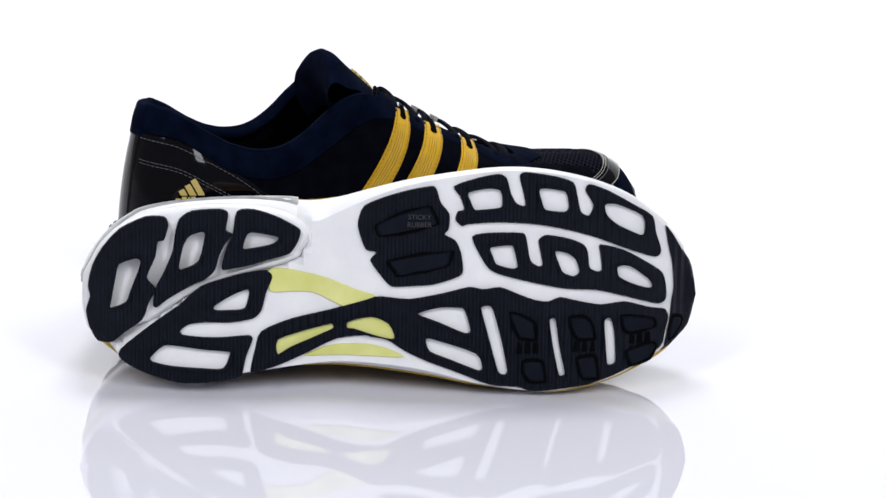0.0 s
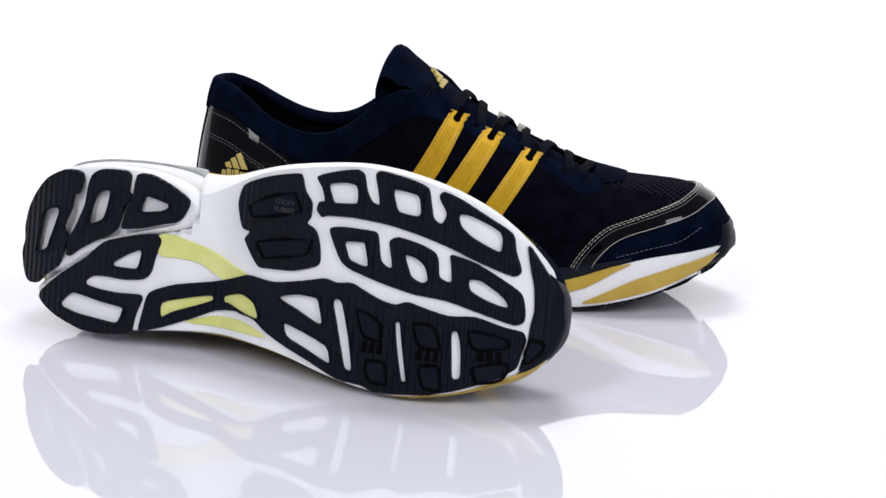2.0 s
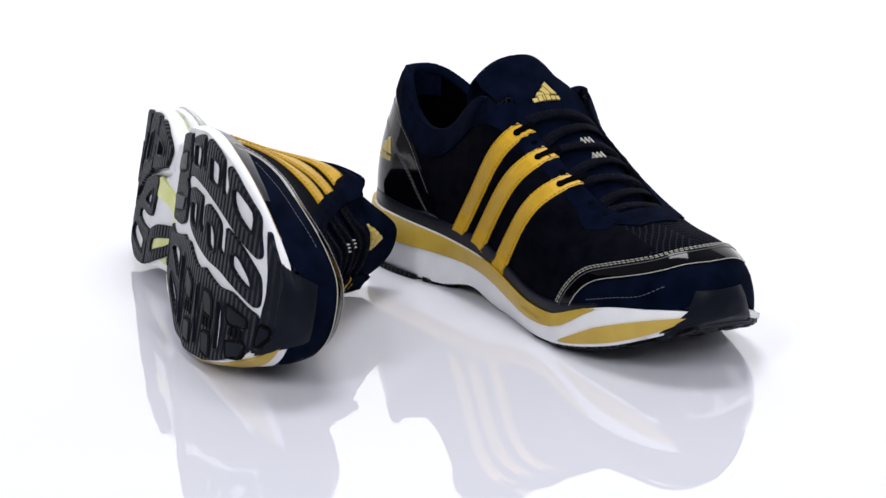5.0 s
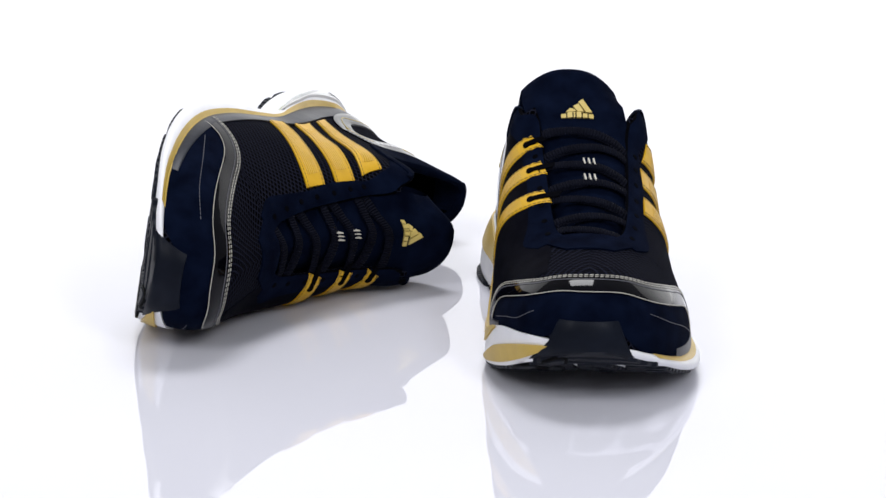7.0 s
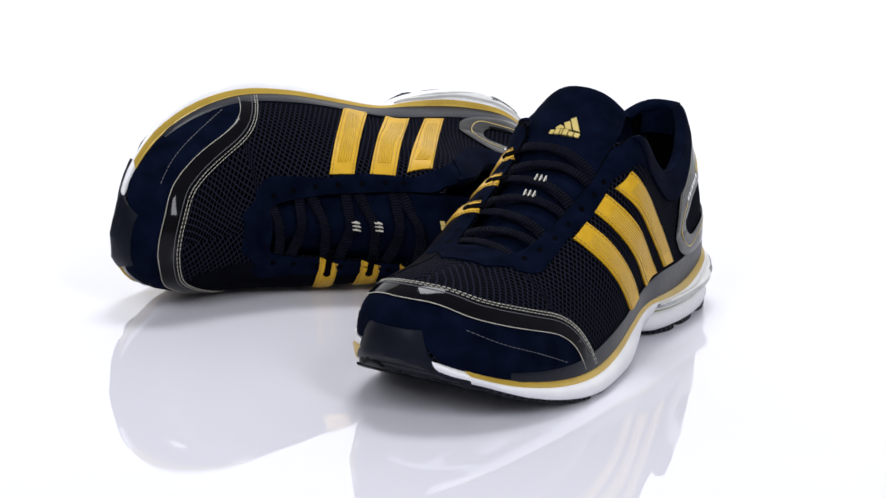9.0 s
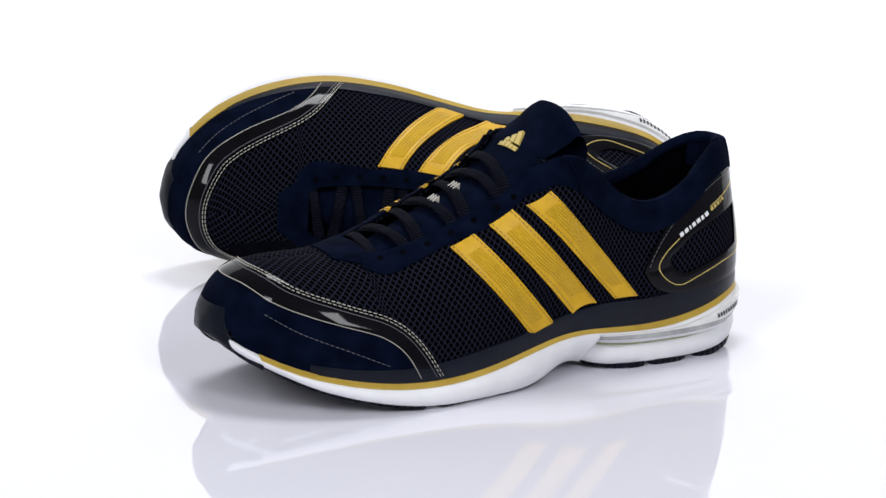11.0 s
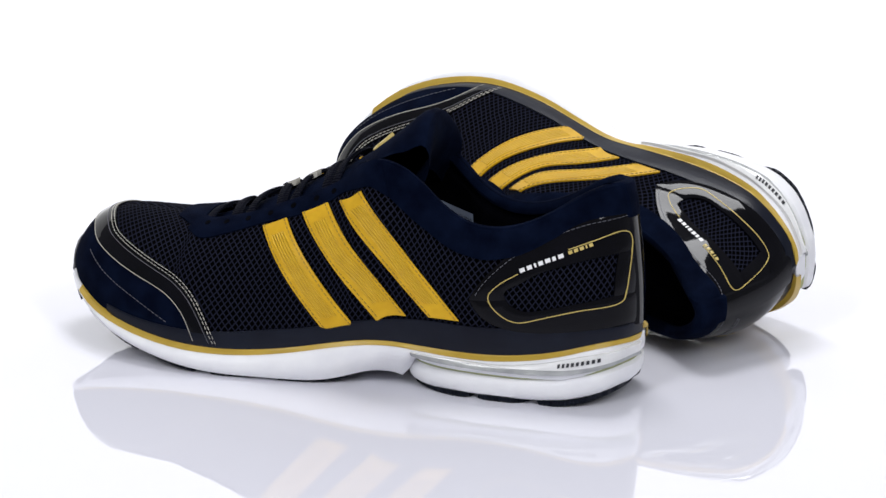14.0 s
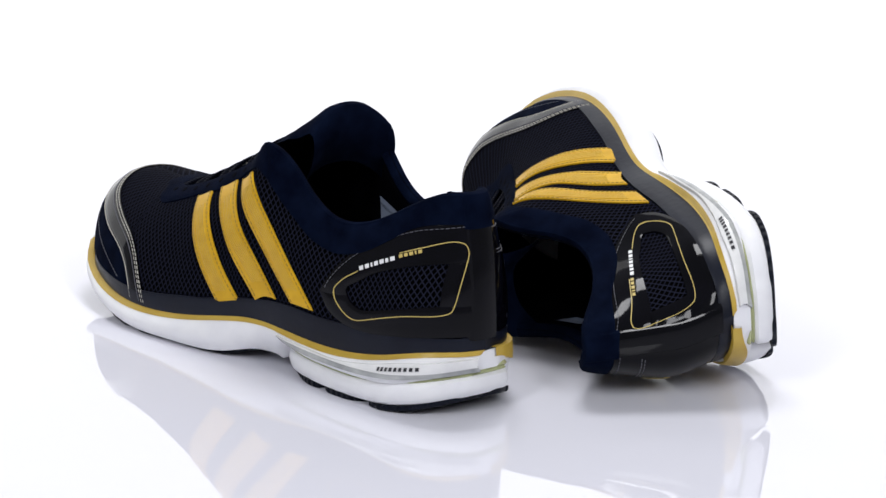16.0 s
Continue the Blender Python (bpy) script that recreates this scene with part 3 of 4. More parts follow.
def ringed(shoe, lug, hole):
    """The low lip round an opening of the tread."""
    lp = loop_through(outline(hole))
    c = lp.mean(0)
    d = lp - c
    k = np.linalg.norm(d, axis=1)[:, None]
    plate(shoe, "opening_lip", [c + d * (k + 1.5) / k, c + d * (k + 0.1) / k], lambda l, y: z_tread(l, y) - 0.5, lambda l, y: z_tread(l, y) + 1.0, MAT_PAD, "", lug, 0.2)


def heel_ring(grow):
    """Plan loop of the outer heel pad."""
    pts = []
    for y in (108.5, 104, 96, 84, 70, 55, 40, 28, 18, 11, 6.5):
        pts.append((SOLE_OUT(y) - 1 + grow if y < 104 else (36.5 if y < 107 else 30), y))
    pts += [(10, 4.0), (1, 3.2), (-8, 4.2), (-16, 8)]
    for q in outline("split")[1:-2]:
        pts.append((q[0] + 0.6, q[1] - 0.6))
    pts.append((23.5, 105))
    return loop_through(pts, 4)


def ring_layer(shoe, name, ring, levels, mat, label, bottom):
    """A solid with the plan of ring: levels of (z, growth), on the curved ground."""
    n = len(ring)
    t = np.roll(ring, -1, 0) - np.roll(ring, 1, 0)
    t /= np.linalg.norm(t, axis=1)[:, None] + 1e-9
    area = 0.5 * np.sum(ring[:, 0] * np.roll(ring[:, 1], -1) - np.roll(ring[:, 0], -1) * ring[:, 1])
    out = np.stack([t[:, 1], -t[:, 0]], 1) * (1 if area > 0 else -1)
    pts = []
    for z, g in levels:
        for q, o in zip(ring, out):
            r = q + o * g
            zz = z + z_ground(r[1]) * 0.9 * (1 - z / 24) + arch(r[0], r[1]) * 0.7 + max(0, 50 - r[1]) * 0.10 * z / 16
            pts.append((r[0], r[1], zz))
    faces = [(a * n + i, a * n + (i + 1) % n, (a + 1) * n + (i + 1) % n, (a + 1) * n + i) for a in range(len(levels) - 1) for i in range(n)]
    faces += [tuple(range(n)), tuple(range((len(levels) - 1) * n, len(levels) * n))]
    return shoe.put(name, pts, faces, mat, label)


# ---- upper ----
def top_phi(y, outer):
    """Where the upper ends: the collar, the throat's edge, or the ridge."""
    if y <= 134:
        return phi_at(y, COLLAR(y), outer)
    if y < 226:
        half = np.interp(y, (134, 142, 200, 218, 226), (25, 22.5, 19, 15.5, 9.0))
        return phi_half(y, half, outer)
    return HALF


def ribs(shoe, stripe, A, B):
    """The ribbed field sewn into a stripe, inside its plain border."""
    k0, k1 = int(0.12 * len(A)), int(0.9 * len(A))
    A, B = A[k0:k1], B[k0:k1]
    shoe.band("rib_panel", A * 0.78 + B * 0.22, A * 0.22 + B * 0.78, MAT_GOLD_RIB, 30, 6, "", 0.3, 1.45, stripe)


def build_upper(shoe):
    ys = np.concatenate([np.array([2, 3.5, 5.5, 8, 11]), np.linspace(15, 280, 90), 297 - np.array([14, 11, 8.5, 6, 4.2, 2.8, 1.6, 0.8, 0.3])])
    for outer, name, mat, lab in ((True, "outer_quarter", MAT_MESH, "black open-mesh textile upper"), (False, "inner_quarter", MAT_MESH, "black open-mesh textile upper")):
        grid = []
        for y in ys:
            a, b = (0.0 if outer else math.pi), top_phi(y, outer)
            grid.append([(y, a + (b - a) * (k / 21) ** 0.9) for k in range(22)])
        shoe.sheet(name, grid, mat, lab, thick=2.0, off=0.0)
        # lining: a second skin inside, from the rim down to the footbed
        pts, uv = [], []
        ly = np.concatenate([np.array([4, 6, 9, 13]), np.linspace(18, 230, 60)])
        m = 14
        for y in ly:
            b = top_phi(y, outer)
            a = phi_at(y, 33, outer)
            for k in range(m):
                f = k / (m - 1)
                ph = b + (a - b) * f
                off = (0.6, 0.9, -2.6)[k] if k < 3 else -4.8
                p = on_skin(y, ph if k > 1 else b, off)
                if k == 1:
                    p = on_skin(y, b, -1.8) + np.array((0, 0, 1.2))
                pts.append(p)
        faces = [(i * m + j, (i + 1) * m + j, (i + 1) * m + j + 1, i * m + j + 1) for i in range(len(ly) - 1) for j in range(m - 1)]
        shoe.put("lining", pts, faces, MAT_LINING, "black padded textile lining")
    # footbed
    pts, n = [], 40
    for y in np.linspace(9, 230, n):
        r = (1 - (1 - min((y - 5) / 36, 1)) ** 2.2) ** (1 / 2.2)
        for k in range(9):
            s = k / 8
            l = (W_OUT(y) - 4.5) * r * (1 - s) - (W_IN(y) - 4.5) * r * s
            pts.append((l, y, 33 - 8 * min(1, max(0, (y - 90) / 80)) + 2.5 * (2 * s - 1) ** 2))
    shoe.put("footbed", pts, [(i * 9 + j, (i + 1) * 9 + j, (i + 1) * 9 + j + 1, i * 9 + j + 1) for i in range(n - 1) for j in range(8)], MAT_LINING, "black footbed")

    # smooth panel over the inner side
    low = [(y, math.pi) for y in (40, 75, 105, 130, 150, 170, 195, 220, 262)]
    high = side([(40, 78), (75, 72), (105, 86), (125, 98), (142, 99), (165, 88), (190, 76), (218, 65.5), (262, 60.5)], False)
    shoe.band("inner_panel", low, high, MAT_NYLON, 60, 14, "smooth black synthetic side panel", 0.8, 0.5)

    # toe: suede cap and glossy guard
    guard_a = side([(198, 15), (204, 25), (212, 36), (223, 43.5), (237, 48), (253, 53), (266, 57.5)], True) + [(277, HALF)] + side([(270, 59), (258, 55), (243, 50), (230, 45), (220, 34), (213, 22)], False)
    guard_b = side([(211, 15), (215, 24), (222, 31), (231, 36), (250, 41.5), (267, 47), (279, 52)], True) + [(287.5, HALF)] + side([(280, 54), (269, 50), (256, 46), (241, 41), (232, 34), (226, 25)], False)
    edge = [(211, 0.0), (225, 0.0), (240, 0.0), (256, 0.0), (270, 0.0), (282, 0.0), (290, 0.0), (295.5, 0.1), (296.8, HALF), (295.5, math.pi - 0.1), (290, math.pi), (283, math.pi), (274, math.pi), (264, math.pi), (254, math.pi), (242, math.pi), (233, math.pi), (227, math.pi)]
    shoe.band("toe_cap", guard_b, edge, MAT_SUEDE, 110, 14, "navy suede toe cap", 0.8, 0.5, None, 14)
    shoe.band("toe_guard", guard_a, guard_b, MAT_PATENT, 110, 8, "glossy black patent toe guard", 1.0, 1.0, None, 14)
    ga, gb = curve_through(guard_a, 110), curve_through(guard_b, 110)
    for _ in range(14):
        for Q in (ga, gb):
            Q[1:-1] = (Q[:-2] + 2 * Q[1:-1] + Q[2:]) / 4
    for f, wd, mat, gap, o in ((0.06, 0.36, MAT_THREAD, 2, 1.2), (0.18, 0.36, MAT_THREAD, 2, 1.25), (0.34, 0.35, MAT_DIM, 0, 1.25), (0.97, 0.32, MAT_THREAD, 0, 1.1)):
        shoe.line("toe_stitching" if gap else "toe_piping", [tuple(q) for q in ga * (1 - f) + gb * f], wd, mat, o, 240, "", None, gap)
    shoe.line("toe_stitching", side([(226, 22), (245, 30), (265, 38), (279, 46)], True), 0.4, MAT_DIM, 0.7, 90, "", None, 2)
    shoe.line("toe_stitching", side([(238, 31), (255, 36), (270, 40), (281, 47)], False), 0.4, MAT_DIM, 0.7, 90, "", None, 2)

    # glossy rand between upper and midsole
    rand = [(2, 38), (20, 37.5), (49, 36), (76, 35), (103, 36), (130, 32.5), (156, 27), (170, 25), (193, 21.5), (215, 20), (240, 21), (262, 24)]
    shoe.band("rand", [(y, 0.0) for y, z in rand], side(rand, True), MAT_RAND, 70, 6, "glossy navy rand", 1.0, 1.1)
    rand = [(2, 38), (30, 37), (60, 36), (100, 37), (140, 36), (168, 29.5), (190, 24), (210, 23.5), (229, 27), (246, 31)]
    shoe.band("rand", [(y, math.pi) for y, z in rand], side(rand, False), MAT_RAND, 70, 6, "glossy navy rand", 1.0, 1.1)

    # stripes
    for a, b in ((((184.5, 70), (146.5, 26.3)), ((172, 75.5), (132, 29.8))), (((164, 79), (121.3, 33.3)), ((151.3, 85.5), (107, 37.2))), (((144.6, 87.5), (96, 37.7)), ((133, 94.3), (81.5, 37.2)))):
        mk = lambda q: side([tuple(np.array(q[0]) * (1 - f) + np.array(q[1]) * f) for f in np.linspace(0, 1, 8)], True)
        st = shoe.band("stripe", mk(a), mk(b), MAT_GOLD, 36, 7, "golden yellow ribbed stripe", 1.1, 1.2)
        A, B = np.array(mk(a)), np.array(mk(b))
        ribs(shoe, st, A, B)
        for f in (0.09, 0.91):
            shoe.line("stitching", [tuple(q) for q in A * (1 - f) + B * f], 0.45, MAT_SEWN, 1.35, 80, "", st, 2)
    for a, b in ((((155, 95.5), (143, 68), (119, 32.5)), ((144.4, 99.5), (129, 70), (105, 34))), (((174.5, 86), (161, 61.5), (140, 29.5)), ((162.6, 90.3), (146, 63), (125, 32.5))), (((195, 76.5), (180, 51.5), (163, 23.5)), ((184, 80.5), (167.5, 54), (149, 26.5)))):
        a = [tuple(np.array(q) * 0.88 + np.array(r) * 0.12) for q, r in zip(a, b)]
        st = shoe.band("stripe", side(a, False), side(b, False), MAT_GOLD, 36, 7, "golden yellow ribbed stripe", 1.1, 1.3)
        A, B = np.array(side(a, False)), np.array(side(b, False))
        ribs(shoe, st, A, B)
        top = np.array(a[0]) * 0.5 + np.array(b[0]) * 0.5
        down = np.array(a[1]) * 0.5 + np.array(b[1]) * 0.5 - top
        down /= np.linalg.norm(down)
        across = np.array((-down[1], down[0]))
        end = top + down * 3.0
        shoe.tile("lace_notch", [top - down * 1.5 - across * 1.8, top - down * 1.5 + across * 1.8, end + across * 1.7, end - across * 1.7], False, MAT_LINING, 1.75, "", st, 0.6, 4)
        eyelet(shoe, end[0], phi_at(end[0], end[1], False), 1.9, 1.7, MAT_LINING)
        for f in (0.09, 0.91):
            shoe.line("stitching", [tuple(q) for q in A * (1 - f) + B * f], 0.45, MAT_SEWN, 1.45, 80, "", st, 2)

    # eyestay, collar and throat tab in navy suede
    for outer in (True, False):
        inner_edge = [(y, top_phi(y, outer)) for y in (224, 216, 205, 190, 175, 160, 148, 138, 132, 124)]
        low = side([(227, 62), (217, 60), (202, 64.5), (184, 71.5), (163, 79), (150, 86.5), (144, 91), (135, 95), (128, 97), (118, 93)] if outer else
                   [(227, 62), (217, 60.5), (205, 66.5), (190, 74), (172, 82), (158, 87), (148, 92), (138, 96), (128, 97), (118, 93)], outer)
        shoe.band("eyestay", inner_edge, low, MAT_SUEDE, 60, 7, "navy suede eyestay", 1.2, 1.0)
        rim = [(y, phi_at(y, COLLAR(y) - 0.3, outer)) for y in (124, 117, 110, 103, 96, 88, 80, 70, 60, 50, 40, 30, 20, 9)]
        low = side([(118, 93), (112, 88), (106, 83), (99, 78), (92, 73), (86, 70), (79, 68), (72, 67), (64, 68), (54, 71), (42, 78), (31, 86), (20, 90), (5, 91)], outer)
        shoe.band("collar", rim, low, MAT_SUEDE, 60, 9, "padded navy suede collar", 1.6, 1.9)
        ring, m = [], 10
        ry = np.concatenate([np.linspace(126, 20, 44), np.array([16, 13, 10.5, 8.5])])
        for y in ry:
            c = on_skin(y, phi_at(y, COLLAR(y) - 1.6, outer), -1.6)
            n = normal_at(y, phi_at(y, COLLAR(y) - 1.6, outer))
            for k in range(m):
                t = 2 * math.pi * k / m
                ring.append(c + n * 3.3 * math.cos(t) + np.array((0, 0, 3.0)) * math.sin(t))
        shoe.put("collar_roll", ring, [(i * m + k, i * m + (k + 1) % m, (i + 1) * m + (k + 1) % m, (i + 1) * m + k) for i in range(len(ry) - 1) for k in range(m)], MAT_SUEDE, "padded navy collar rim")
        # eyelets
        for y in EYELETS:
            ph = phi_half(y, np.interp(y, (134, 142, 200, 226), (28, 26.0, 23, 19)), outer)
            eyelet(shoe, y, ph)
    shoe.sheet("throat_tab", [[(y, ph) for ph in np.linspace(phi_half(min(y, 226), np.interp(y, (222, 237), (24, 12)), True), phi_half(min(y, 226), np.interp(y, (222, 237), (24, 12)), False), 12)] for y in np.linspace(221, 237, 6)], MAT_SUEDE, "navy suede throat tab", 1.2, 1.2)

    build_counter(shoe)
    build_tongue(shoe)
    build_laces(shoe)


EYELETS = (149, 158, 170, 182, 194, 206, 217)


def eyelet(shoe, y, ph, rad=1.5, off=1.05, mat=None):
    c = on_skin(y, ph, off)
    n = normal_at(y, ph)
    a = np.cross(n, (0, 1, 0)); a /= np.linalg.norm(a)
    b = np.cross(n, a)
    pts = [c + n * 0.1] + [c + n * 0.12 + (a * math.cos(t) + b * math.sin(t)) * rad for t in np.linspace(0, 2 * math.pi, 12, endpoint=False)]
    pts += [c - n * 0.6 + (a * math.cos(t) + b * math.sin(t)) * (rad + 0.3) for t in np.linspace(0, 2 * math.pi, 12, endpoint=False)]
    faces = [(0, 1 + i, 1 + (i + 1) % 12) for i in range(12)] + [(1 + i, 13 + i, 13 + (i + 1) % 12, 1 + (i + 1) % 12) for i in range(12)]
    shoe.put("eyelet", pts, faces, mat or MAT_LINING)


def build_counter(shoe):
    """Glossy heel counter: frame round a mesh window outside, a plain wedge inside."""
    # outer side: a frame made of upper, front and lower bands
    out_top = side([(5, 92.5), (10, 92), (29, 87.5), (50, 77), (64, 66.5), (73, 56), (77.5, 48)], True)
    win_top = side([(4, 73.5), (12, 73), (26, 70), (44, 63.5), (54, 57.5), (61, 53), (60, 49.5)], True)
    shoe.band("heel_counter", out_top, win_top, MAT_PATENT, 50, 8, "glossy black patent heel counter", 1.2, 1.3)
    win_low = side([(3, 53), (12, 53), (26, 50), (40, 46.5), (50, 44.5), (57, 46.5), (60, 49.5)], True)
    out_low = side([(2, 38.5), (8, 38.5), (26, 36.5), (45, 34.5), (60, 35.5), (71, 40), (77.5, 48)], True)
    shoe.band("heel_counter", win_low, out_low, MAT_PATENT, 50, 8, "glossy black patent heel counter", 1.2, 1.3)
    back_in = side([(12, 73), (12.2, 63), (12, 53)], True)
    back_out = side([(4.5, 73), (4, 63), (4, 53)], True)
    shoe.band("heel_counter", back_out, back_in, MAT_PATENT, 12, 6, "glossy black patent heel counter", 1.2, 1.3)
    shoe.line("counter_line", side([(33, 75), (22, 79.5), (12, 83), (8.5, 79), (7.5, 66), (8, 53), (11, 49), (26, 46.5), (42, 42), (54, 39), (63, 42.5), (68.5, 49.5), (64, 56), (55, 62)], True), 0.55, MAT_GOLDTHREAD, 1.5, 160, "thin gold piping line")
    shoe.line("stitching", side([(10, 90), (29, 85.5), (50, 75), (63, 65), (71.5, 55.5), (75.5, 48)], True), 0.35, MAT_DIM, 1.45, 120, "", None, 2)
    # wording as plain bars along the counter's upper band; it reads towards the heel on the left shoe
    def bars(y0, z0, y1, z1, widths, height, mat, label):
        total = sum(widths) + 0.95 * (len(widths) - 1)
        k, at = math.hypot(y1 - y0, z1 - z0), 0.0
        d = np.array((y1 - y0, z1 - z0)) / k
        up = np.array((-d[1], d[0])) if d[0] > 0 else np.array((d[1], -d[0]))
        for wd in widths:
            a = np.array((y0, z0)) + d * (at / total * k)
            b = np.array((y0, z0)) + d * ((at + wd) / total * k)
            shoe.tile("lettering", [a, b, b + up * height, a + up * height], True, mat, 1.6, label, None, 0.5, 3)
            at += wd + 0.95
    bars(54.0, 62.5, 34.5, 71.5, (2, 2, 0.8, 1.8, 2, 1.4, 2), 1.9, MAT_PRINT, "white lettering as plain bars")
    bars(32.5, 72.8, 22.5, 77.0, (2, 2, 2, 0.8, 1.8), 1.6, MAT_GOLDTHREAD, "gold lettering as plain bars")
    # inner side wedge
    top_in = side([(5, 91), (25, 88), (40, 79.5), (57, 69.5), (70, 60), (84, 48), (94, 37)], False)
    low_in = side([(2, 38.5), (20, 38), (35, 37.5), (50, 37), (64, 36.5), (80, 36.8), (94, 36.9)], False)
    shoe.band("heel_counter", top_in, low_in, MAT_PATENT, 60, 12, "glossy black patent heel counter", 1.2, 1.3)
    for dz, mat in ((2.0, MAT_DIM), (13.0, MAT_DIM), (14.6, MAT_DIM)):
        shoe.line("stitching", side([(9, 90 - dz), (25, 87 - dz), (40, 79 - dz), (57, 69 - dz), (70, max(59 - dz, 39)), (80, max(50 - dz, 38))], False), 0.4, mat, 1.5, 120, "", None, 2)
    # maker's emblem: three leaning bars over one long bar
    for k in range(3):
        y0, h = 25.0 + 4.3 * k, 3.4 + 2.6 * k
        shoe.tile("emblem", [(y0, 61), (y0 + 3.4, 61), (y0 + 3.4 - 0.5 * h, 61 + h), (y0 + 0.8 - 0.5 * h, 61 + h - 1.3)], False, MAT_GOLDTHREAD, 1.7, "gold three-bar emblem")
    at = 22.6
    for wd, h in ((2.3, 2.4), (2.3, 3.4), (0.8, 3.2), (2.3, 3.4), (2.3, 2.4), (2.1, 2.4)):
        shoe.tile("lettering", [(at, 57), (at + wd, 57), (at + wd, 57 + h), (at, 57 + h)], False, MAT_GOLDTHREAD, 1.7, "gold lettering as plain bars", None, 0.5, 3)
        at += wd + 0.6
    # strips up the back of the heel: glossy below, suede over the collar and folded inwards at its top
    def back_strip(name, z0, z1, half, off, mat, label, fold):
        rows, m = [], 9
        for z in np.linspace(z0, z1, 14):
            w = np.interp(z, (35, 70, 105), (29, 26, 20))
            row = []
            for k in range(m):
                a = -1 + 2 * k / (m - 1)
                d = min(abs(a * half) / w, 1.0)
                y = BACK(z) + ROUND_HEEL * (1 - (1 - d ** 2.2) ** (1 / 2.2))
                row.append((2.5 + a * half, y + (1.2 if abs(a) == 1 else -off), z))
            rows.append(row)
        for dy, dz in fold:
            rows.append([(q[0], q[1] + dy, q[2] + dz) for q in rows[13]])
        pts = [q for r in rows for q in r]
        shoe.put(name, pts, [(i * m + j, i * m + j + 1, (i + 1) * m + j + 1, (i + 1) * m + j) for i in range(len(rows) - 1) for j in range(m - 1)], mat, label)
    back_strip("heel_tab", 37, 92, 9.0, 1.7, MAT_PATENT, "glossy black heel seam strip", [])
    back_strip("collar_back", 89, 103.5, 9.5, 2.3, MAT_SUEDE, "padded navy suede heel collar", [(0.6, 1.0), (2.5, 1.6), (5.0, 0.8), (6.8, -1.5), (7.2, -8), (7.4, -16)])


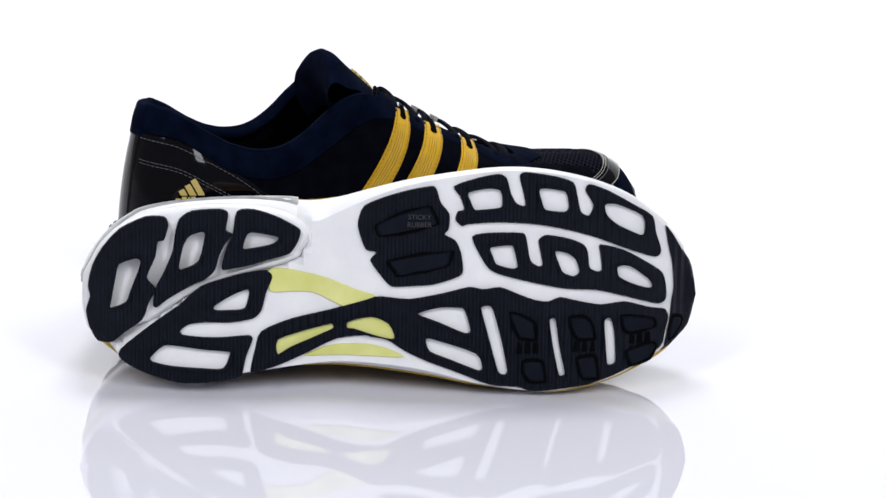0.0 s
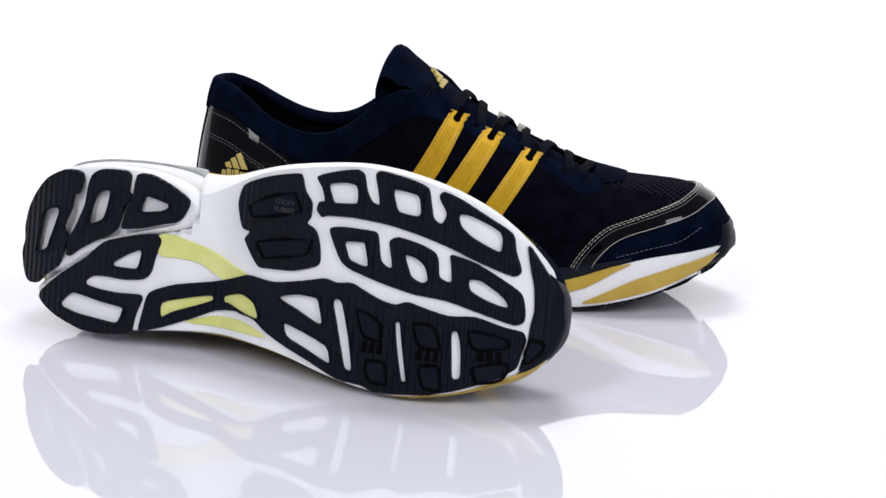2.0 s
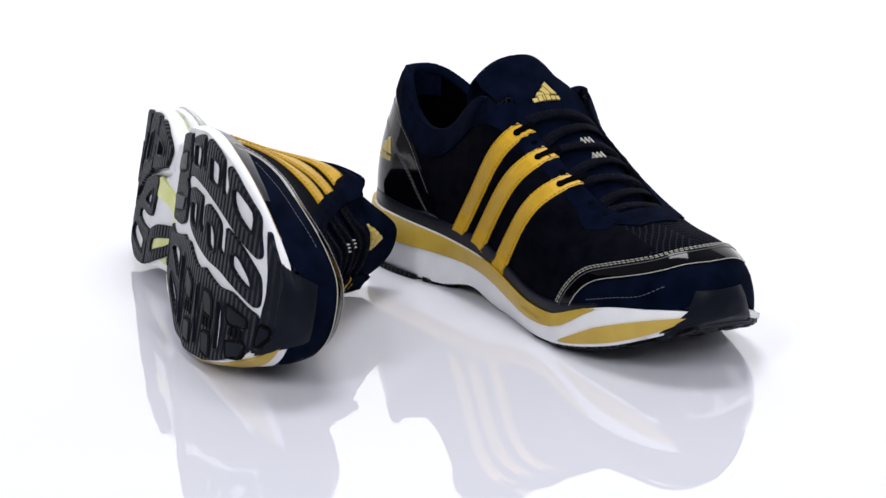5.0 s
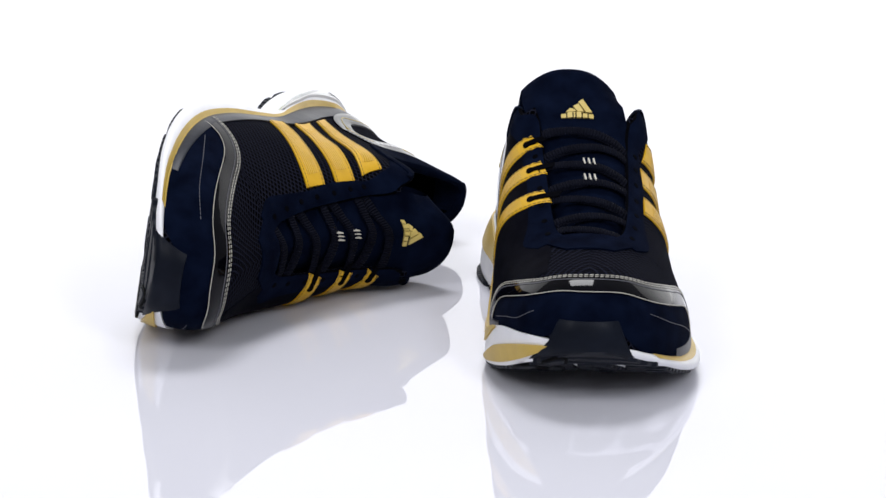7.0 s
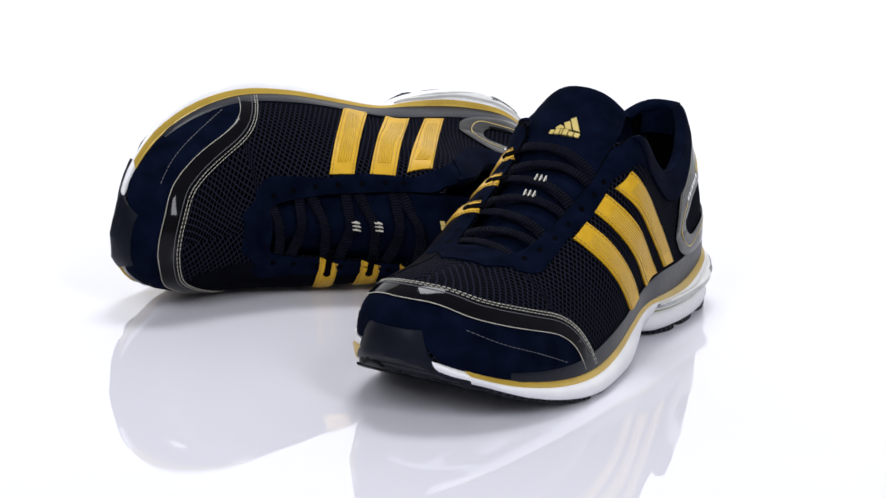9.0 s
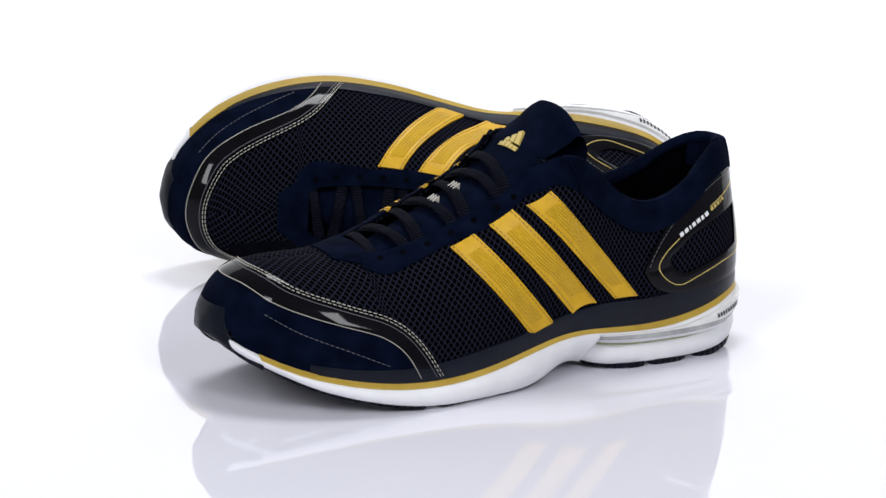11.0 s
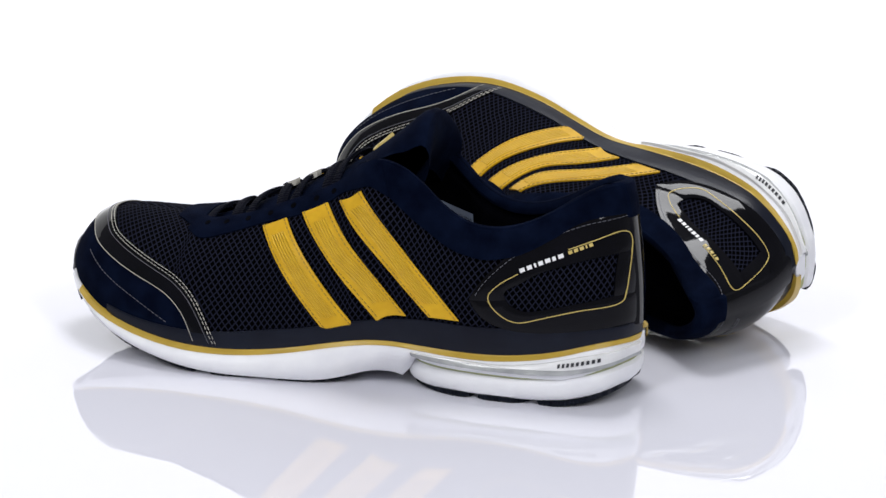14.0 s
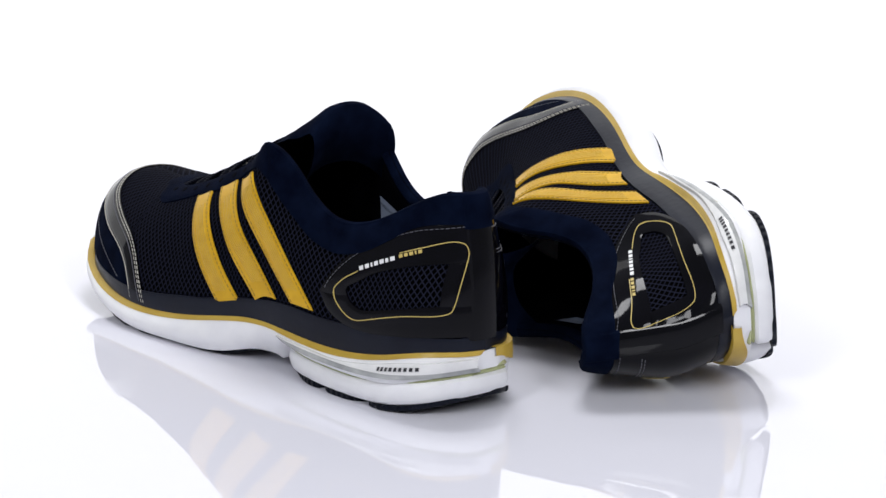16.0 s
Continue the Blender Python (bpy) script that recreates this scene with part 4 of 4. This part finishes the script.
def build_tongue(shoe):
    prof = curve_through([(236, 60), (222, 64.5), (205, 71), (184, 81), (165, 90.5), (150, 99), (140, 106), (131, 113.5), (122.5, 121), (116, 127), (111.5, 128.6), (108.2, 125.5), (107.5, 117), (111, 107), (117, 98)], 56)
    half = np.interp(np.linspace(0, 1, 56), (0, 0.26, 0.46, 0.62, 0.71, 0.76, 0.8, 0.88, 1.0), (13, 19, 22, 25.5, 26, 25, 24, 25.5, 27))
    pts, m = [], 15
    for (y, z), h in zip(prof, half):
        for k in range(m):
            a = -1 + 2 * k / (m - 1)
            drop = (6.5 + 6 * ease((128 - y) / 12)) * abs(a) ** 2.4 * (1 if y < 150 else 1.25)
            pts.append((MIDDLE(y) - 5 * min(1, max(0, (150 - y) / 32)) + a * h, y - (abs(a) ** 2) * 3 * (1 if y < 130 else 0), z - drop))
    n = len(prof)
    base = len(pts)
    for i, (y, z) in enumerate(prof):
        for k in range(m):
            p = np.array(pts[i * m + k])
            th = 6.0 if 0 < k < m - 1 else 1.5
            th *= min(1.0, max(0.05, (n - 18 - i) / 8))
            pts.append(p + np.array((0, -0.75, -0.66)) * th)
    faces = [(i * m + j, (i + 1) * m + j, (i + 1) * m + j + 1, i * m + j + 1) for i in range(n - 1) for j in range(m - 1)]
    faces += [(base + i * m + j, base + i * m + j + 1, base + (i + 1) * m + j + 1, base + (i + 1) * m + j) for i in range(n - 1) for j in range(m - 1)]
    for i in range(n - 1):
        for j in (0, m - 1):
            faces.append((i * m + j, base + i * m + j, base + (i + 1) * m + j, (i + 1) * m + j))
    for j in range(m - 1):
        q = (n - 1) * m
        faces.append((q + j, base + q + j, base + q + j + 1, q + j + 1))
    tongue = shoe.put("tongue", pts, faces, MAT_SUEDE, "padded navy suede tongue")
    # emblem on the tongue: three rising bars over a long bar of wording
    origin = np.array((MIDDLE(135) - 2.0, 138.0, 108.6))
    up = np.array((0, -0.735, 0.678))
    across = np.array((1.0, 0, 0)) * (1 if shoe.sgn < 0 else -1)
    nrm = np.array((0, 0.678, 0.735))

    def badge(corners, name, label):
        q = [origin + across * a * 0.84 + up * b * 0.84 + nrm * (0.5 - 0.012 * a * a) for a, b in corners]
        w = [p - nrm * 2.0 for p in q]
        k = len(q)
        shoe.put(name, q + w, [tuple(range(k))] + [(i, (i + 1) % k, k + (i + 1) % k, k + i) for i in range(k)], MAT_GOLDTHREAD, label, None, tongue, False)
    badge([(-8.0, 4.4), (-1.9, 4.4), (-2.6, 5.8), (-5.4, 6.9)], "emblem", "embroidered gold emblem bar")
    badge([(-0.9, 4.4), (3.0, 4.4), (-0.2, 10.2), (-3.4, 8.4)], "emblem", "embroidered gold emblem bar")
    badge([(4.2, 4.4), (8.2, 4.4), (2.6, 13.6), (-0.2, 11.6)], "emblem", "embroidered gold emblem bar")
    x = -10.8
    for wd, h in ((3.0, 2.9), (3.0, 4.0), (1.0, 3.8), (3.0, 4.0), (3.0, 2.9), (3.0, 2.9)):
        badge([(x, 0), (x + wd, 0), (x + wd, h), (x, h)], "lettering", "embroidered gold lettering as plain bars")
        x += wd + 0.75
    # lace keepers: two webbing loops with three pale ticks each
    for y in (179.5, 168.5):
        z = np.interp(y, prof[::-1, 0], prof[::-1, 1])
        for k in range(3):
            a = MIDDLE(y) + (k - 1) * 2.5 + 1.0
            c = np.array((a, y, z + 4.6))
            d, e = np.array((0.38, 0, 0)), np.array((0.3, 1.9, -0.95))
            q = [c - d - e, c + d - e, c + d + e, c - d + e]
            w = [p - np.array((0, 0, 3.0)) for p in q]
            shoe.put("loop_tick", q + w, [(0, 1, 2, 3)] + [(i, (i + 1) % 4, 4 + (i + 1) % 4, 4 + i) for i in range(4)], MAT_THREAD, "pale gold thread tick", None, tongue, False)
    # size label sewn inside the outer collar
    pts = []
    for i in range(5):
        for j in range(3):
            y = 114 - 4.6 * i
            w = on_skin(y, phi_at(y, 78 - 6.0 * j - 1.0 * i, False), -5.8)
            pts.append(w)
    shoe.put("size_label", pts, [(i * 3 + j, i * 3 + j + 1, i * 3 + j + 4, i * 3 + j + 3) for i in range(4) for j in range(2)], MAT_LABEL, "pale grey printed size label")
    pts, faces = word_mesh("MADE IN CHINA", 2.3)
    spot = []
    for u, v in pts:
        y = 104.5 - u * (1 if shoe.sgn > 0 else -1) * (-1)
        spot.append(on_skin(y, phi_at(y, 74.5 - (114 - y) * 0.22 + v, False), -6.4))
    shoe.put("label_word", spot, faces, MAT_INK, "small black printed lettering", None, None, False)


def ribbon(shoe, name, path, width, thick, mat, label, ups):
    """A flat lace along path; ups gives its upward side at each point."""
    Q = np.asarray(path, float)
    T = np.gradient(Q, axis=0)
    T /= np.linalg.norm(T, axis=1)[:, None] + 1e-9
    U = np.asarray(ups, float)
    Sd = np.cross(U, T)
    Sd /= np.linalg.norm(Sd, axis=1)[:, None] + 1e-9
    U = np.cross(T, Sd)
    ring = [(-0.5, 0.0), (-0.42, 0.45), (-0.2, 0.62), (0.2, 0.62), (0.42, 0.45), (0.5, 0.0), (0.42, -0.45), (-0.42, -0.45)]
    pts, uvs, at = [], [], 0.0
    for k in range(len(Q)):
        at += np.linalg.norm(Q[k] - Q[k - 1]) if k else 0
        for a, b in ring:
            pts.append(Q[k] + Sd[k] * a * width + U[k] * b * thick)
            uvs.append((a * width * 0.001, at * 0.001))
    r = len(ring)
    faces = [(i * r + j, i * r + (j + 1) % r, (i + 1) * r + (j + 1) % r, (i + 1) * r + j) for i in range(len(Q) - 1) for j in range(r)]
    faces += [tuple(range(r)), tuple(range((len(Q) - 1) * r, len(Q) * r))]
    return shoe.put(name, pts, faces, mat, label, uvs)


def build_laces(shoe):
    rnd = random.Random(4)
    for i, y in enumerate(EYELETS):
        # one run goes straight across low, one crosses to the next pair above it
        for flip in (1, -1):
            y2 = y + (5.0 if flip > 0 else 8.0) * (1 if i % 2 else -1) * flip
            path, ups = [], []
            for k in range(22):
                f = k / 21
                ya = y + (y2 - y) * (f - 0.5) + rnd.uniform(-0.15, 0.15)
                half = np.interp(ya, (134, 142, 200, 226), (28, 26.0, 23, 19)) * 0.97
                s = flip * (1 - 2 * f)
                ph0 = phi_half(ya, half, True)
                ph1 = phi_half(ya, half, False)
                ph = ph0 + (ph1 - ph0) * (0.5 - 0.5 * s)
                lift = -0.9 + (1.5 if flip > 0 else 0.5) * math.sin(math.pi * f) ** 0.6 - 2.2 * (abs(s) ** 10)
                p = on_skin(ya, ph, 0.0)
                n = normal_at(ya, ph)
                path.append(p + n * lift)
                ups.append(n)
            ribbon(shoe, "lace", path, 4.9, 1.0, MAT_LACE, "flat navy woven lace", ups)


def build_trim(shoe):
    """Gold lines and fields along the midsole, and the rubber bumper at the toe."""
    def wall_strip(name, rows, outer, mat, label, off=0.9, n=70, m=5):
        """rows of (y, z low, z high) on the midsole's side."""
        lo = curve_through([(y, a) for y, a, b in rows], n if n < 4 else 1500)
        hi = curve_through([(y, b) for y, a, b in rows], n if n < 4 else 1500)
        if n >= 4:
            pick = [int(round(1499 * (i / (n - 1)) ** (2.6 if rows[0][0] < 3 else 1.0))) for i in range(n)]
            lo, hi = lo[pick], hi[pick]
        pts = []
        for i in range(n):
            for j in range(-1, m + 1):
                f = min(max(j, 0), m - 1) / (m - 1)
                y, z = lo[i] * (1 - f) + hi[i] * f
                o = off if 0 <= j < m else -1.5
                pts.append(np.array(foam_side(y, z, outer, o)))
        w = m + 2
        faces = [(i * w + j, i * w + j + 1, (i + 1) * w + j + 1, (i + 1) * w + j) for i in range(n - 1) for j in range(w - 1)]
        shoe.put(name, pts, faces, mat, label)
    rows = [(y, Z_OUT(y) - 1.7, Z_OUT(y) + 0.5) for y in (2.02, 2.3, 2.8, 4, 8, 14, 22, 32, 44, 58, 72, 86, 100, 114, 128, 142, 158, 174, 190, 206, 222, 238, 252, 264, 274, 282)]
    wall_strip("gold_line", rows, True, MAT_GOLD_EDGE, "thin gold line above the white midsole", 0.4, 90)
    rows = [(2.02, 27.5, 32), (2.4, 27, 32), (4, 25.5, 31.5), (10, 21.5, 31), (30, 18, 29), (60, 17.5, 28.5), (100, 19.3, 28.5), (130, 19.5, 27.5), (150, 17, 26), (168, 13, 21.5), (185, 10, 17.5), (200, 9.6, 16.5), (212, 10.8, 17.2), (222, 14, 20.5), (232, 19.5, 24.5), (240, 24.8, 27.2), (246, 28.0, 28.4)]
    wall_strip("gold_field", rows, False, MAT_GOLD_EDGE, "gold field on the inner midsole")
    rows = [(222, 5.5, 6.5), (232, 7, 11.5), (246, 10.5, 18.5), (258, 14, 23), (270, 19, 27), (280, 24, 30), (286, 28, 31.5), (290, 31, 32.5)]
    wall_strip("gold_field", rows, False, MAT_GOLD_EDGE, "gold field on the inner midsole", 0.9, 40)
    for k in range(8):
        y = 184.0 + 2.5 * k
        zc = np.interp(y, (185, 200, 212), (13.6, 12.9, 13.8))
        wall_strip("lettering", [(y, zc - 0.8, zc + 0.8), (y + 1.5, zc - 0.8, zc + 0.8)], False, MAT_GOLD_EDGE, "raised gold lettering as plain bars", 1.5, 2, 2)
    # clear film band with small wording bars above the gel cushion
    rows = [(2.02, 22, 28), (2.5, 22, 28), (4, 21.5, 28), (12, 19.5, 26.5), (24, 17.8, 25), (40, 16.8, 21.5), (60, 16.5, 19), (84, 17, 19.5), (104, 18, 20)]
    wall_strip("heel_film", [(y, a + 1.9, b) for y, a, b in rows], True, MAT_WEDGE, "white film band under the gold line", 1.6)
    wall_strip("film_edge", [(y, a - 0.6, a + 2.0) for y, a, b in rows], True, MAT_SILVER, "clear greyish film edge over the cushion", 1.2)
    for k in range(9):
        y = 31 - 2.0 * k if shoe.sgn < 0 else 15 + 2.0 * k
        zc = np.interp(y, (10, 24, 36), (24.5, 22.3, 20.6))
        rows = [(y, zc - 0.85, zc + 0.85), (y + 1.15, zc - 1.0, zc + 0.7)]
        wall_strip("lettering", rows, True, MAT_INK, "black lettering as plain bars", 2.1, 2, 2)
    # toe bumper: outsole rubber that climbs the tip
    pts, n, m = [], 15, 12
    for i in range(n):
        ii = min(max(i, 1), n - 2)
        a = -1 + 2 * (ii - 1) / (n - 3)
        for j in range(m):
            jj = min(max(j, 1), m - 2)
            f = (jj - 1) / (m - 3)
            half = np.interp(f, (0, 0.25, 0.5, 0.8, 1.0), (26, 22, 18.5, 16, 14))
            z = 25.5 + 20.5 * f - abs(a) ** 3 * 2.5 * (1 - f)
            yy = min(toe_y(a * half, z), 190 + math.sqrt(z / 0.0028))
            edge = i in (0, n - 1) or j in (0, m - 1)
            rise = -2.0 if edge else np.interp(f, (0, 0.3, 1.0), (0.6, 1.5, 1.3)) - 0.5 * abs(a) ** 4 + 0.3 * (jj % 2) * (1 if f > 0.5 and abs(a) < 0.8 else 0)
            pts.append((a * half * (1.02 if edge else 1.0), yy + rise, z))
    faces = [(i * m + j, (i + 1) * m + j, (i + 1) * m + j + 1, i * m + j + 1) for i in range(n - 1) for j in range(m - 1)]
    shoe.put("toe_bumper", pts, faces, MAT_PAD, "black rubber toe bumper")


def foam_side(y, z, outer, off):
    """A point on the midsole's side wall at height z."""
    yf = max(y, 3.2)
    f = min(max((y - 2.0) / 36.0, 0.0), 1.0)
    r = (1 - (1 - f) ** 2.2) ** (1 / 2.2)
    b = (SOLE_OUT(y) if outer else SOLE_IN(y))
    t = (W_OUT(yf) * r + 0.6) if outer else (W_IN(yf) * r + 1.6)
    if y < 26:
        b *= r ** 0.3
    zt = Z_OUT(yf) if outer else Z_IN(yf)
    zb = z_foam(0, y) + (12 if outer and y < 106 else 0)
    zb = min(zb, zt - 1.5)
    s = min(max((zt - z) / (zt - zb), 0.0), 1.0)
    l = t * (1 - s) + b * s + (3.2 if outer else 0.7 + 2.3 * ease((125 - y) / 60) * r) * math.sin(math.pi * s) ** 0.8 + off
    ny = off * ease((y - 250) / 35) - off * ease((28 - y) / 24)
    return (l if outer else -l, y + ny, z)


def toe_y(l, z):
    """How far forward the toe reaches at width l and height z."""
    for y in np.linspace(297, 255, 169):
        zf = Z_OUT(y) if l > 0 else Z_IN(y)
        w = W_OUT(y) if l > 0 else W_IN(y)
        if abs(l) > w + 1.2 or z > Z_TOP(y):
            continue
        if z <= zf:
            return y - (zf - z) * 0.08
        u = min((z - zf) / (Z_TOP(y) - zf + 1e-6), 1.0)
        if (1 - u ** (POWER_OUT(y) if l > 0 else POWER_IN(y))) ** (1 / 2.1) * w >= abs(l) - 0.01:
            return y
    return 255.0


def running_shoe(sgn, label):
    root = new("running_shoe")
    tagged(root, label, "shoe", "pair of running shoes")
    shoe = Shoe(root, sgn)
    build_sole(shoe)
    build_upper(shoe)
    build_trim(shoe)
    return root


LEFT = running_shoe(-1, "navy and black running shoe with golden stripes, standing upright")
RIGHT = running_shoe(1, "navy and black running shoe with golden stripes, lying on its side")


# ---- setting: a glossy white sheet and, out of view behind it, a self-glowing white wall ----
def build_setting():
    pts = [(-6, -4, 0), (6, -4, 0), (6, 2.4, 0), (-6, 2.4, 0)]
    floor = mesh_object("floor", pts, [(0, 1, 2, 3)], MAT_FLOOR, None, "glossy white acrylic table sheet", None, False)
    tagged(floor, category="floor", kind="structure")
    # added glowing wall out of view; the glossy sheet mirrors its brightness
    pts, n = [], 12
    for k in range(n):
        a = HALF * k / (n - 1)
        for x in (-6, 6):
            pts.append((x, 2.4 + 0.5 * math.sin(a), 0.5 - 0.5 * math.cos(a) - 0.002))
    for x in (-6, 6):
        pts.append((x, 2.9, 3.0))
    wall = mesh_object("backdrop", pts, [(2 * i, 2 * i + 1, 2 * i + 3, 2 * i + 2) for i in range(n)], MAT_BACK_GLOW, None, "added white backdrop out of view that glows by itself", None)
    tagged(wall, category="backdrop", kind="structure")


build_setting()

# the left shoe stands; the right one lies on its inner side with the sole turned outwards
HOME_LEFT = Matrix(((-0.99945, 0.0332, 0, 0.0695), (-0.0332, -0.99945, 0, 0.1422), (0, 0, 1, 0.0), (0, 0, 0, 1)))
HOME_RIGHT = Matrix(((0.128, -0.30131, 0.94489, -0.0705), (-0.02996, -0.95348, -0.29999, 0.1996), (0.99132, 0.01009, -0.13107, 0.0442), (0, 0, 0, 1)))


def motions():
    for thing, home in ((LEFT, HOME_LEFT), (RIGHT, HOME_RIGHT)):
        walk(thing, [(0.5 * k, pose(0, 0, 0, 0, 0, TURN * (0.5 * k - 7.0) + SLOWS * (0.5 * k - 7.0) ** 2) @ home) for k in range(33)])


motions()
